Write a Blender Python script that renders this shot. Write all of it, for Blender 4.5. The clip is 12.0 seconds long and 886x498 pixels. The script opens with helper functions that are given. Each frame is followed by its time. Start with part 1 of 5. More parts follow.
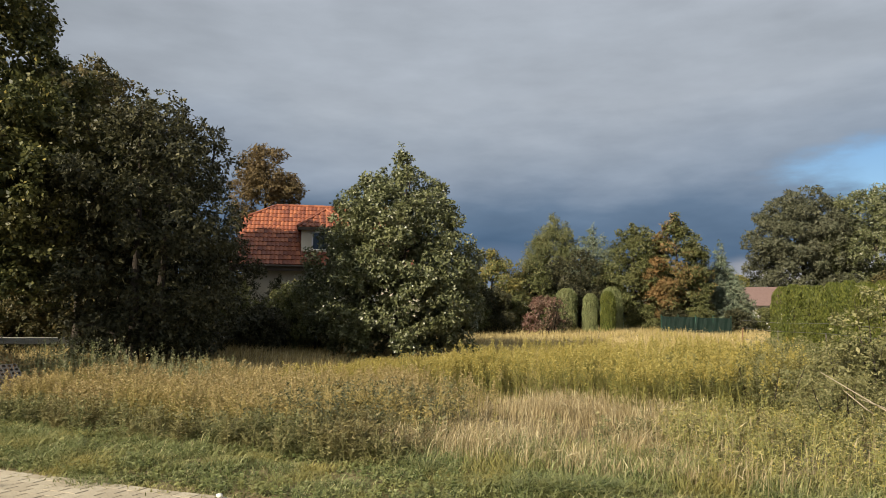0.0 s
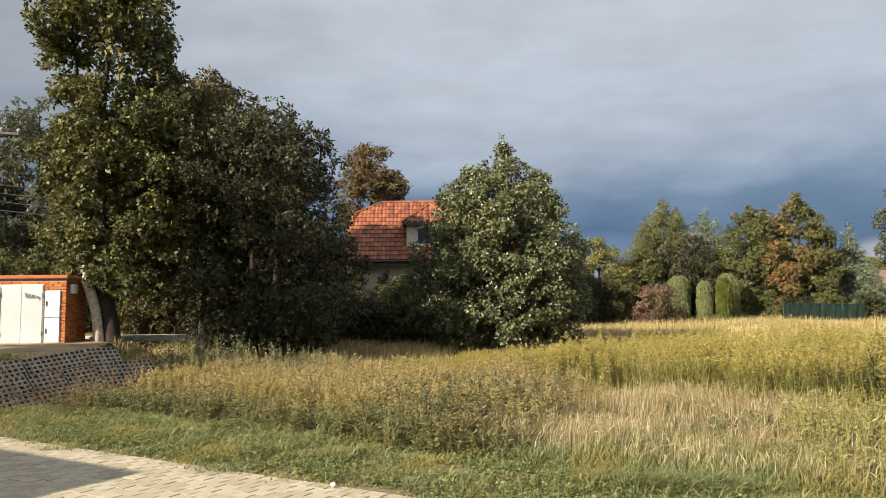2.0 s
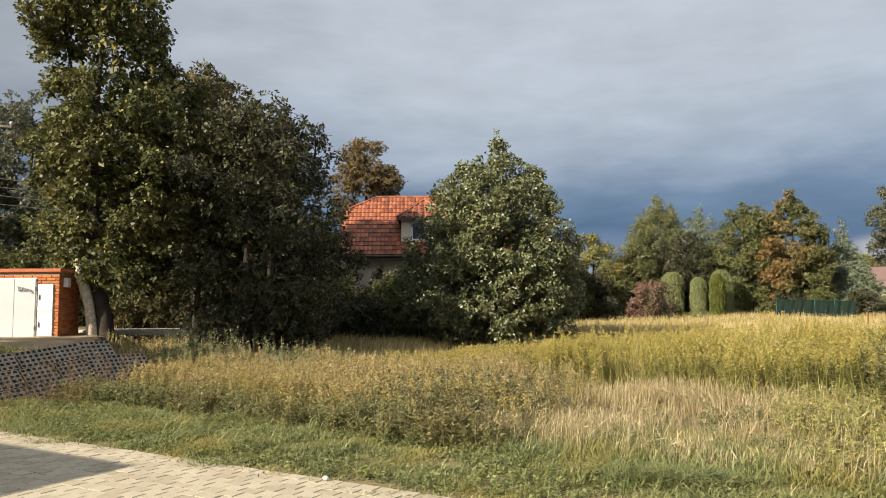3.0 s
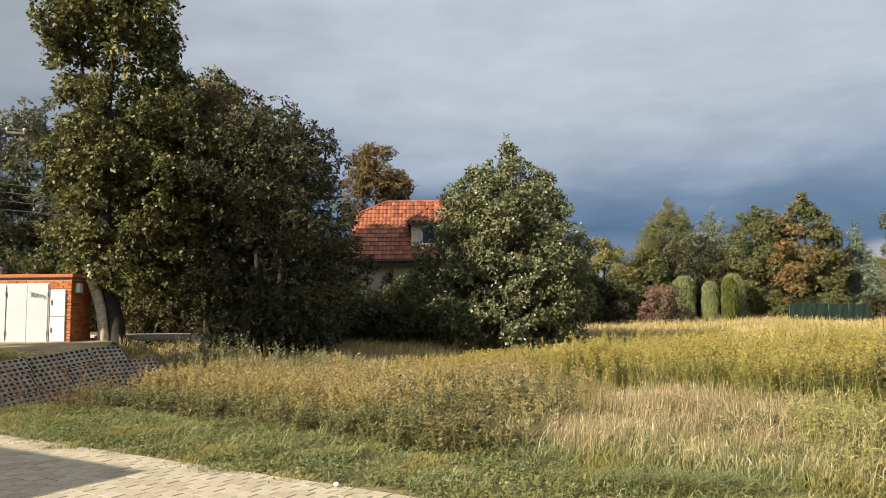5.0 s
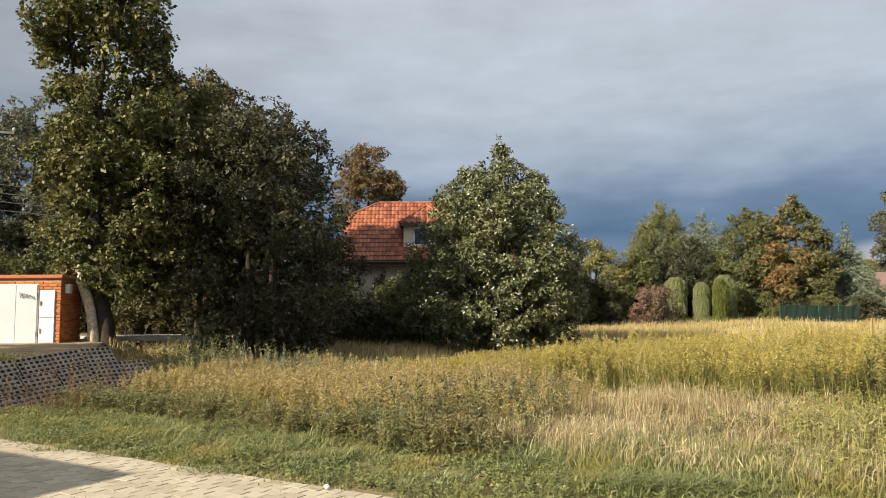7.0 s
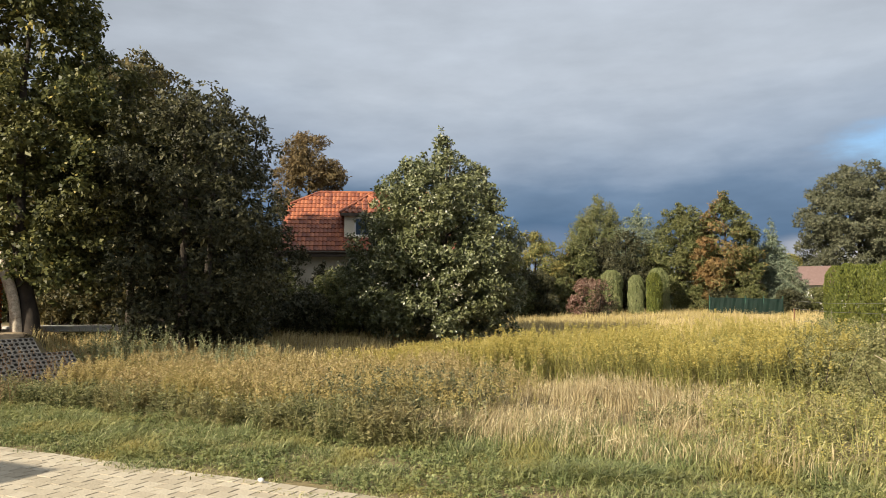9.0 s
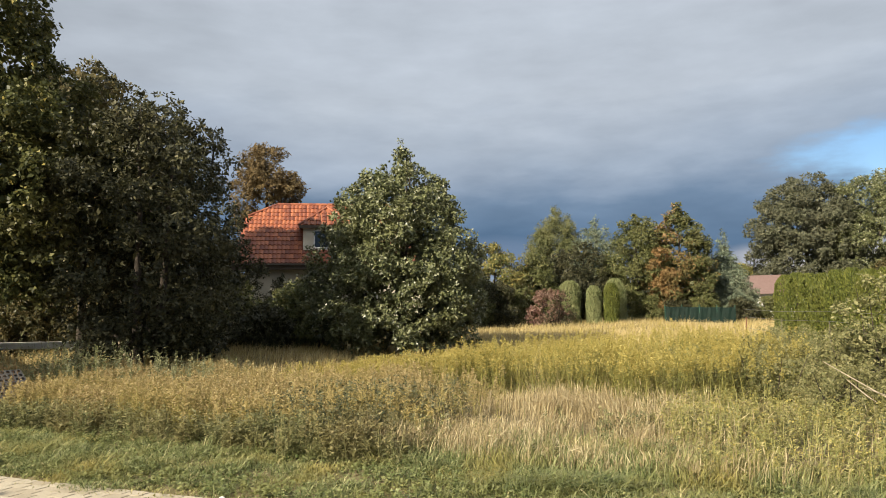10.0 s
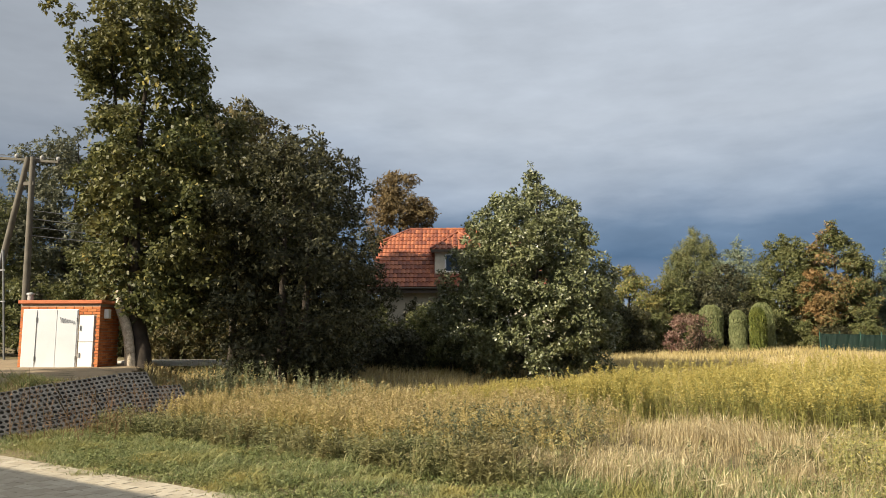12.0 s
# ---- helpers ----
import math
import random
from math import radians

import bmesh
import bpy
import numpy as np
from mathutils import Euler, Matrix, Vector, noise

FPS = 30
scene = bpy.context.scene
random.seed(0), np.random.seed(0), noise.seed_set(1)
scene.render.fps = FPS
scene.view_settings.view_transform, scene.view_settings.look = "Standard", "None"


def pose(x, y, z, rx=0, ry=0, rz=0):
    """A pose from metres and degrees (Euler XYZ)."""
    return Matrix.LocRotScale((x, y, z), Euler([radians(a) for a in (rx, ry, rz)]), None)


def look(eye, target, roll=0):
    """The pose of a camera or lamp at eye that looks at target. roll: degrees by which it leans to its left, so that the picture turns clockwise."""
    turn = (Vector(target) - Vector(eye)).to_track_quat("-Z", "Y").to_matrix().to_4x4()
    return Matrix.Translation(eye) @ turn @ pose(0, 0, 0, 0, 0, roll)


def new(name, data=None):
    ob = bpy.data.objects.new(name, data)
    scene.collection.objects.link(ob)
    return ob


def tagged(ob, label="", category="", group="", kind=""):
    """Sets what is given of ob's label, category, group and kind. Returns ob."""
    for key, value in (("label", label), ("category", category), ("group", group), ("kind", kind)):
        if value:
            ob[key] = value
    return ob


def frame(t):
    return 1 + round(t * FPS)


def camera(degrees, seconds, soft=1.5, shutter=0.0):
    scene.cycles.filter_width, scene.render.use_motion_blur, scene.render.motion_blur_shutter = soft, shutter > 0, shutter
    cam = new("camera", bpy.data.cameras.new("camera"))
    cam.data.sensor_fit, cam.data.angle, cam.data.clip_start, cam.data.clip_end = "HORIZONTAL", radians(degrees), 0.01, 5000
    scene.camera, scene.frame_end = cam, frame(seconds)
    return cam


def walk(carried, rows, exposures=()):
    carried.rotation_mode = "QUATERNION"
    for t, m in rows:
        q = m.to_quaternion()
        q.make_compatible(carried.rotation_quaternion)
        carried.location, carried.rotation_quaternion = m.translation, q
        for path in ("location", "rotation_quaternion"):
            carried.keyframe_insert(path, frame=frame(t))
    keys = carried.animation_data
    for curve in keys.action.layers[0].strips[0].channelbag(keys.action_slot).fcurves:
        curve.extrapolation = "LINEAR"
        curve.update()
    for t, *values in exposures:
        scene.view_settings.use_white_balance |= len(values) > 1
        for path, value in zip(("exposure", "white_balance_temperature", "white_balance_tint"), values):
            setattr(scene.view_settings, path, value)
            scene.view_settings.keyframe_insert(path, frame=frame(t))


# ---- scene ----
cam = camera(64.25, 12.0, soft=0.9)
PATH = [
    (0.0, pose(-0.051, -0.008, 1.584, 95.52, -0.36, -0.03)),
    (0.5, pose(0.000, -0.047, 1.581, 95.35, -0.13, 7.99)),
    (1.0, pose(-0.015, -0.028, 1.592, 94.86, 0.06, 9.47)),
    (1.5, pose(0.002, -0.023, 1.588, 94.51, 0.55, 9.17)),
    (2.0, pose(-0.005, -0.012, 1.594, 94.90, 0.70, 8.60)),
    (2.5, pose(0.015, -0.038, 1.591, 94.98, 0.73, 8.81)),
    (3.0, pose(0.016, -0.026, 1.587, 94.52, 0.49, 8.17)),
    (5.0, pose(0.002, 0.017, 1.591, 94.88, 0.61, 8.99)),
    (5.5, pose(0.017, 0.024, 1.587, 94.90, 1.02, 8.47)),
    (6.0, pose(0.000, 0.004, 1.591, 95.60, 0.36, 8.21)),
    (6.5, pose(0.005, 0.020, 1.594, 95.30, 0.52, 8.38)),
    (8.5, pose(0.023, 0.044, 1.599, 94.38, 0.41, 7.38)),
    (9.0, pose(0.036, 0.030, 1.608, 94.18, 0.26, 3.59)),
    (9.5, pose(0.027, 0.018, 1.608, 94.63, 0.69, 0.79)),
    (10.0, pose(0.005, -0.003, 1.622, 95.09, 0.87, 0.33)),
    (10.5, pose(0.013, -0.002, 1.624, 95.61, 1.16, 0.19)),
    (11.0, pose(-0.006, -0.012, 1.624, 95.87, 1.35, 1.73)),
    (11.5, pose(-0.049, 0.026, 1.627, 96.94, 1.06, 7.77)),
    (12.0, pose(-0.038, 0.015, 1.609, 97.11, 0.20, 10.80)),
]
walk(cam, PATH, [(0.0, 0.52), (0.4, 0.66), (0.9, 0.87), (12.0, 0.87)])

# ---- sky and sun ----
SUN_FROM = Vector((-0.68, -0.73, 0.0)).normalized()      # towards the sun, level
SUN_UP = radians(27)
SUN_DIR = Vector((SUN_FROM.x * math.cos(SUN_UP), SUN_FROM.y * math.cos(SUN_UP), math.sin(SUN_UP)))

world = bpy.data.worlds.new("world")
scene.world = world
world.use_nodes = True
W = world.node_tree
W.nodes.clear()


def wn(kind, **kw):
    n = W.nodes.new(kind)
    for k, v in kw.items():
        n.inputs[k.replace("_", " ")].default_value = v
    return n


def ramp_set(node, stops):
    el = node.color_ramp.elements
    while len(el) < len(stops):
        el.new(0.5)
    for e, (p, c) in zip(el, stops):
        e.position, e.color = p, (*c, 1)


coord = W.nodes.new("ShaderNodeTexCoord")
sep = W.nodes.new("ShaderNodeSeparateXYZ")
W.links.new(coord.outputs["Generated"], sep.inputs[0])
stretch = W.nodes.new("ShaderNodeMapping")
stretch.inputs["Scale"].default_value = (1.0, 1.0, 3.2)
stretch.inputs["Rotation"].default_value = (0.0, 0.06, 0.0)
W.links.new(coord.outputs["Generated"], stretch.inputs[0])
big = wn("ShaderNodeTexNoise", Scale=2.3, Detail=5.0, Roughness=0.5)
W.links.new(stretch.outputs[0], big.inputs["Vector"])
fine = wn("ShaderNodeTexNoise", Scale=7.0, Detail=6.0, Roughness=0.55)
W.links.new(stretch.outputs[0], fine.inputs["Vector"])


def wmath(op, a, b):
    n = W.nodes.new("ShaderNodeMath")
    n.operation = op
    for k, v in enumerate((a, b)):
        if isinstance(v, (int, float)):
            n.inputs[k].default_value = v
        else:
            W.links.new(v, n.inputs[k])
    return n.outputs[0]


lift = wmath("ADD", sep.outputs["Z"], wmath("MULTIPLY", wmath("SUBTRACT", big.outputs["Fac"], 0.5), 0.17))
lift = wmath("ADD", lift, wmath("MULTIPLY", wmath("SUBTRACT", fine.outputs["Fac"], 0.5), 0.05))
cloud = W.nodes.new("ShaderNodeValToRGB")
ramp_set(cloud, [(0.0, (0.55, 0.60, 0.66)), (0.05, (0.18, 0.25, 0.37)), (0.09, (0.10, 0.172, 0.28)),
                 (0.15, (0.16, 0.238, 0.35)), (0.205, (0.34, 0.41, 0.51)), (0.30, (0.48, 0.535, 0.61)),
                 (0.43, (0.49, 0.54, 0.61)), (0.49, (0.72, 0.74, 0.76)), (1.0, (0.55, 0.59, 0.63))])
W.links.new(lift, cloud.inputs["Fac"])
sky = W.nodes.new("ShaderNodeTexSky")
sky.sky_type, sky.sun_disc = "NISHITA", False
sky.sun_elevation = SUN_UP
sky.sun_rotation = math.atan2(SUN_DIR.x, SUN_DIR.y)
skyc = W.nodes.new("ShaderNodeMix")
skyc.data_type, skyc.blend_type = "RGBA", "MULTIPLY"
skyc.inputs["Factor"].default_value = 1.0
W.links.new(sky.outputs[0], skyc.inputs["A"])
skyc.inputs["B"].default_value = (0.10, 0.12, 0.137, 1)
# a gap in the clouds, low in the east
gap = W.nodes.new("ShaderNodeVectorMath")
gap.operation = "SUBTRACT"
W.links.new(coord.outputs["Generated"], gap.inputs[0])
gap.inputs[1].default_value = Vector((0.58, 0.795, 0.185)).normalized()
gscale = W.nodes.new("ShaderNodeVectorMath")
gscale.operation = "MULTIPLY"
W.links.new(gap.outputs[0], gscale.inputs[0])
gscale.inputs[1].default_value = (1.0, 1.0, 4.2)
glen = W.nodes.new("ShaderNodeVectorMath")
glen.operation = "LENGTH"
W.links.new(gscale.outputs[0], glen.inputs[0])
gsum = wmath("ADD", glen.outputs["Value"], wmath("MULTIPLY", wmath("SUBTRACT", fine.outputs["Fac"], 0.5), 0.28))
gmask = W.nodes.new("ShaderNodeMapRange")
gmask.interpolation_type = "SMOOTHSTEP"
gmask.inputs["From Min"].default_value, gmask.inputs["From Max"].default_value = 0.215, 0.10
W.links.new(gsum, gmask.inputs["Value"])
both = W.nodes.new("ShaderNodeMix")
both.data_type = "RGBA"
W.links.new(gmask.outputs[0], both.inputs["Factor"])
puff = wmath("MULTIPLY", wmath("SUBTRACT", fine.outputs["Fac"], 0.5), 0.42)
streak_map = W.nodes.new("ShaderNodeMapping")
streak_map.inputs["Scale"].default_value = (0.9, 0.9, 6.0)
W.links.new(coord.outputs["Generated"], streak_map.inputs[0])
streak = wn("ShaderNodeTexNoise", Scale=2.6, Detail=4.0, Roughness=0.5)
W.links.new(streak_map.outputs[0], streak.inputs["Vector"])
gain = wmath("ADD", wmath("ADD", puff, wmath("MULTIPLY", wmath("SUBTRACT", streak.outputs["Fac"], 0.5), 0.26)), 1.0)
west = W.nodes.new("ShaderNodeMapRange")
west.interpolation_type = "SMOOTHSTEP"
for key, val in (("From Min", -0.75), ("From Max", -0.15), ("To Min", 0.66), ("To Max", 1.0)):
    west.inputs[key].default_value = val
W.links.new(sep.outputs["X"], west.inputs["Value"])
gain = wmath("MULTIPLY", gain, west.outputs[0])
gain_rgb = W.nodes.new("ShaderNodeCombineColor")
# a pale break under the clouds, close to the eastern skyline
low_east = W.nodes.new("ShaderNodeMapRange")
low_east.interpolation_type = "SMOOTHSTEP"
for key, val in (("From Min", 0.10), ("From Max", 0.06), ("To Min", 0.0), ("To Max", 1.0)):
    low_east.inputs[key].default_value = val
W.links.new(lift, low_east.inputs["Value"])
east = W.nodes.new("ShaderNodeMapRange")
east.interpolation_type = "SMOOTHSTEP"
for key, val in (("From Min", 0.33), ("From Max", 0.42), ("To Min", 0.0), ("To Max", 0.85)):
    east.inputs[key].default_value = val
W.links.new(sep.outputs["X"], east.inputs["Value"])
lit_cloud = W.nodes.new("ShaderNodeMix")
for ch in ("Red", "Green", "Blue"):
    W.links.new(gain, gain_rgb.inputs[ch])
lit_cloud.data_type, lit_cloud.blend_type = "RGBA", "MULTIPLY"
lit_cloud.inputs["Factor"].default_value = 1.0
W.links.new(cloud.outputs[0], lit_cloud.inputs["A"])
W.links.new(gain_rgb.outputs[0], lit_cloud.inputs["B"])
pale_break = W.nodes.new("ShaderNodeMix")
pale_break.data_type = "RGBA"
W.links.new(wmath("MULTIPLY", low_east.outputs[0], east.outputs[0]), pale_break.inputs["Factor"])
W.links.new(lit_cloud.outputs["Result"], pale_break.inputs["A"])
pale_break.inputs["B"].default_value = (0.62, 0.60, 0.60, 1)
W.links.new(pale_break.outputs["Result"], both.inputs["A"])
W.links.new(skyc.outputs["Result"], both.inputs["B"])
back = W.nodes.new("ShaderNodeBackground")
back.inputs["Strength"].default_value = 0.585
W.links.new(both.outputs["Result"], back.inputs["Color"])
wout = W.nodes.new("ShaderNodeOutputWorld")
W.links.new(back.outputs[0], wout.inputs[0])

sun_data = bpy.data.lights.new("sun", "SUN")
sun_data.energy, sun_data.angle, sun_data.color = 5.4, radians(0.6), (1.0, 0.89, 0.70)
sun = new("sun", sun_data)
sun.matrix_world = look(Vector(SUN_DIR) * 100, (0, 0, 0))

# ---- materials ----


class Mat:
    """A node material with a principled shader, and short ways to wire it."""

    def __init__(self, name, rough=0.8, metal=0.0):
        self.m = bpy.data.materials.new(name)
        self.m.use_nodes = True
        self.t = self.m.node_tree
        self.p = self.t.nodes["Principled BSDF"]
        self.p.inputs["Roughness"].default_value, self.p.inputs["Metallic"].default_value = rough, metal
        self.p.inputs["Specular IOR Level"].default_value = 0.35

    def node(self, kind, **kw):
        n = self.t.nodes.new(kind)
        for k, v in kw.items():
            n.inputs[k.replace("_", " ")].default_value = v
        return n

    def link(self, a, b):
        self.t.links.new(a, b)
        return self

    def noise(self, scale, detail=4.0, rough=0.55, vec=None):
        n = self.node("ShaderNodeTexNoise", Scale=scale, Detail=detail, Roughness=rough)
        g = vec or self.node("ShaderNodeTexCoord").outputs["Object"]
        self.link(g, n.inputs["Vector"])
        return n.outputs["Fac"]

    def ramp(self, fac, stops):
        r = self.node("ShaderNodeValToRGB")
        ramp_set(r, stops)
        self.link(fac, r.inputs["Fac"])
        return r.outputs["Color"]

    def mix(self, fac, a, b, how="MIX"):
        n = self.node("ShaderNodeMix")
        n.data_type, n.blend_type = "RGBA", how
        for sock, v in ((n.inputs["Factor"], fac), (n.inputs["A"], a), (n.inputs["B"], b)):
            if isinstance(v, (int, float)):
                sock.default_value = v
            elif isinstance(v, tuple):
                sock.default_value = (*v, 1)
            else:
                self.link(v, sock)
        return n.outputs["Result"]

    def bump(self, fac, strength=0.3, dist=0.02):
        b = self.node("ShaderNodeBump", Strength=strength, Distance=dist)
        self.link(fac, b.inputs["Height"])
        self.link(b.outputs[0], self.p.inputs["Normal"])

    def color(self, c):
        if isinstance(c, tuple):
            self.p.inputs["Base Color"].default_value = (*c, 1)
        else:
            self.link(c, self.p.inputs["Base Color"])
        return self


def plain(name, c1, c2, scale=6.0, rough=0.8, bump=0.2, metal=0.0, fine_scale=60.0):
    """Two-scale mottled surface."""
    m = Mat(name, rough, metal)
    a = m.noise(scale)
    f = m.noise(fine_scale, 3.0)
    base = m.ramp(a, [(0.3, c1), (0.7, c2)])
    m.color(m.mix(0.35, base, m.ramp(f, [(0.3, tuple(x * 0.72 for x in c1)), (0.7, tuple(min(1, x * 1.12) for x in c2))])))
    m.bump(f, bump)
    return m.m


def pieces(name, stops, rough=0.8, fine_scale=50.0, bump=0.3):
    """Pieces that differ from one to the next."""
    m = Mat(name, rough)
    r = m.node("ShaderNodeObjectInfo").outputs["Random"]
    isl = m.node("ShaderNodeNewGeometry").outputs["Random Per Island"]
    add = m.node("ShaderNodeMath")
    add.operation = "ADD"
    m.link(r, add.inputs[0]).link(isl, add.inputs[1])
    fr = m.node("ShaderNodeMath")
    fr.operation = "FRACT"
    m.link(add.outputs[0], fr.inputs[0])
    f = m.noise(fine_scale, 4.0)
    c = m.ramp(fr.outputs[0], stops)
    m.color(m.mix(m.ramp(f, [(0.35, (0, 0, 0)), (0.75, (0.35, 0.35, 0.35))]), c, tuple(x * 0.5 for x in stops[0][1])))
    m.bump(f, bump)
    return m.m


def leafy(name, stops, rough=0.5, through_light=0.3, patch=0.35, patch_scale=0.5, patch_color=None):
    """Leaves: each one its own tone, whole boughs leaning to another, light passing through."""
    m = Mat(name, rough)
    m.p.inputs["Specular IOR Level"].default_value = 0.4 if rough < 0.4 else 0.28
    isl = m.node("ShaderNodeNewGeometry").outputs["Random Per Island"]
    c = m.ramp(isl, stops)
    pos = m.node("ShaderNodeNewGeometry").outputs["Position"]
    big_n = m.noise(patch_scale, 3.0, vec=pos)
    mid = patch_color or stops[-1][1]
    c = m.mix(m.ramp(big_n, [(0.45, (0, 0, 0)), (0.68, (patch, patch, patch))]), c, mid)
    m.color(c)
    tr = m.node("ShaderNodeBsdfTranslucent")
    m.link(c, tr.inputs["Color"])
    mx = m.node("ShaderNodeMixShader", Fac=through_light)
    m.link(m.p.outputs[0], mx.inputs[1]).link(tr.outputs[0], mx.inputs[2])
    m.link(mx.outputs[0], m.t.nodes["Material Output"].inputs["Surface"])
    return m.m


M_GREEN = leafy("leaf_green", [(0, (0.048, 0.057, 0.021)), (0.5, (0.103, 0.113, 0.038)), (0.9, (0.175, 0.178, 0.068)), (1, (0.30, 0.275, 0.125))], patch_color=(0.150, 0.138, 0.055))
M_IVY = leafy("leaf_tall_tree", [(0, (0.036, 0.042, 0.016)), (0.55, (0.085, 0.095, 0.032)), (0.95, (0.19, 0.185, 0.062)), (1, (0.42, 0.34, 0.09))], patch_color=(0.16, 0.125, 0.04))
M_OLIVE = leafy("leaf_olive", [(0, (0.045, 0.048, 0.020)), (0.5, (0.088, 0.082, 0.034)), (1, (0.165, 0.130, 0.055))], patch_color=(0.15, 0.108, 0.045))
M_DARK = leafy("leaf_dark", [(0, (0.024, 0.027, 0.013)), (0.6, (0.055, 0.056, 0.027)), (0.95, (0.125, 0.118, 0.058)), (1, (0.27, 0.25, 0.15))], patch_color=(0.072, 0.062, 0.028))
M_CENTRE = leafy("leaf_grey_green", [(0, (0.055, 0.066, 0.028)), (0.5, (0.115, 0.128, 0.056)), (0.88, (0.195, 0.205, 0.100)), (1, (0.36, 0.36, 0.24))], patch_color=(0.15, 0.148, 0.055), rough=0.36, through_light=0.18)
M_RUST = leafy("leaf_rust", [(0, (0.09, 0.066, 0.034)), (0.5, (0.16, 0.112, 0.05)), (1, (0.25, 0.18, 0.085))], patch_color=(0.12, 0.105, 0.045))
M_MAPLE = leafy("leaf_orange", [(0, (0.16, 0.090, 0.034)), (0.5, (0.25, 0.150, 0.062)), (1, (0.33, 0.215, 0.095))], patch=0.6, patch_color=(0.15, 0.140, 0.055))
M_GREY = leafy("leaf_grey", [(0, (0.060, 0.065, 0.042)), (0.5, (0.110, 0.115, 0.070)), (1, (0.180, 0.174, 0.108))], patch_color=(0.095, 0.108, 0.058))
M_YELLOW = leafy("leaf_yellowing", [(0, (0.10, 0.115, 0.040)), (0.6, (0.17, 0.175, 0.062)), (1, (0.32, 0.25, 0.075))], patch_color=(0.27, 0.215, 0.07))
M_PINE = leafy("needle_pine", [(0, (0.062, 0.078, 0.032)), (0.6, (0.125, 0.135, 0.054)), (1, (0.215, 0.20, 0.085))], through_light=0.15)
M_BLUE = leafy("needle_blue", [(0, (0.075, 0.099, 0.066)), (0.6, (0.149, 0.182, 0.123)), (1, (0.248, 0.272, 0.182))], through_light=0.12, patch_color=(0.165, 0.165, 0.083))
M_THUJA = leafy("thuja", [(0, (0.042, 0.056, 0.012)), (0.6, (0.098, 0.118, 0.024)), (1, (0.18, 0.185, 0.042))], through_light=0.15, patch_color=(0.145, 0.14, 0.03), patch_scale=1.2)
M_THUJA_GREY = leafy("thuja_grey", [(0, (0.112, 0.140, 0.056)), (0.6, (0.196, 0.217, 0.091)), (1, (0.280, 0.280, 0.140))], through_light=0.2)
M_SAGE = leafy("leaf_sage", [(0, (0.10, 0.11, 0.045)), (0.5, (0.19, 0.19, 0.078)), (1, (0.34, 0.31, 0.15))], patch_color=(0.215, 0.195, 0.075), patch_scale=1.0)
M_GRASS = leafy("grass_green", [(0, (0.09, 0.115, 0.042)), (0.45, (0.20, 0.23, 0.088)), (0.85, (0.32, 0.335, 0.15)), (1, (0.50, 0.45, 0.24))], patch=0.8, patch_scale=1.1, patch_color=(0.36, 0.30, 0.095))
M_STRAW = leafy("grass_straw", [(0, (0.18, 0.135, 0.07)), (0.4, (0.36, 0.285, 0.15)), (0.8, (0.54, 0.45, 0.26)), (1, (0.66, 0.58, 0.39))], patch=0.55, patch_scale=1.1, patch_color=(0.29, 0.22, 0.12), rough=0.6)
M_FARSTRAW = leafy("grass_pale", [(0, (0.30, 0.22, 0.09)), (0.5, (0.50, 0.39, 0.17)), (1, (0.66, 0.55, 0.30))], patch=0.75, patch_scale=0.3, patch_color=(0.36, 0.29, 0.09), rough=0.6)
M_WEED = leafy("weed_green", [(0, (0.075, 0.085, 0.034)), (0.5, (0.185, 0.195, 0.082)), (0.9, (0.30, 0.29, 0.135)), (1, (0.48, 0.41, 0.22))], patch=0.6, patch_scale=0.8, patch_color=(0.27, 0.205, 0.09))
M_PLUME = leafy("goldenrod_plume", [(0, (0.29, 0.235, 0.065)), (0.5, (0.40, 0.33, 0.090)), (1, (0.52, 0.445, 0.165))], patch=0.7, patch_scale=0.6, patch_color=(0.37, 0.30, 0.080), rough=0.8)
M_GOLDLEAF = leafy("goldenrod_leaf", [(0, (0.16, 0.13, 0.045)), (0.5, (0.30, 0.25, 0.08)), (1, (0.47, 0.39, 0.15))], patch=0.6, patch_scale=0.6, patch_color=(0.28, 0.265, 0.08))
M_YWEED = leafy("weed_yellow_green", [(0, (0.15, 0.15, 0.045)), (0.5, (0.30, 0.285, 0.095)), (1, (0.50, 0.44, 0.19))], patch=0.6, patch_scale=1.2, patch_color=(0.24, 0.26, 0.09))
M_PLUME_TAN = leafy("plume_faded", [(0, (0.26, 0.19, 0.085)), (0.5, (0.40, 0.31, 0.145)), (1, (0.54, 0.45, 0.25))], patch=0.7, patch_scale=0.7, patch_color=(0.36, 0.29, 0.10), rough=0.8)
M_GOLDSTEM = leafy("goldenrod_green_leaf", [(0, (0.13, 0.135, 0.04)), (0.5, (0.23, 0.235, 0.07)), (1, (0.38, 0.34, 0.11))], patch=0.6, patch_scale=0.8, patch_color=(0.33, 0.27, 0.08))
M_MUGWORT = leafy("mugwort_leaf", [(0, (0.055, 0.062, 0.028)), (0.6, (0.12, 0.125, 0.06)), (1, (0.25, 0.24, 0.13))])
M_CLOVER = leafy("clover_leaf", [(0, (0.095, 0.125, 0.042)), (0.6, (0.19, 0.215, 0.080)), (1, (0.30, 0.32, 0.15))], patch=0.6, patch_scale=2.0, patch_color=(0.28, 0.26, 0.09))
M_NETTLE = leafy("nettle", [(0, (0.10, 0.115, 0.045)), (0.5, (0.20, 0.21, 0.095)), (1, (0.38, 0.37, 0.22))])
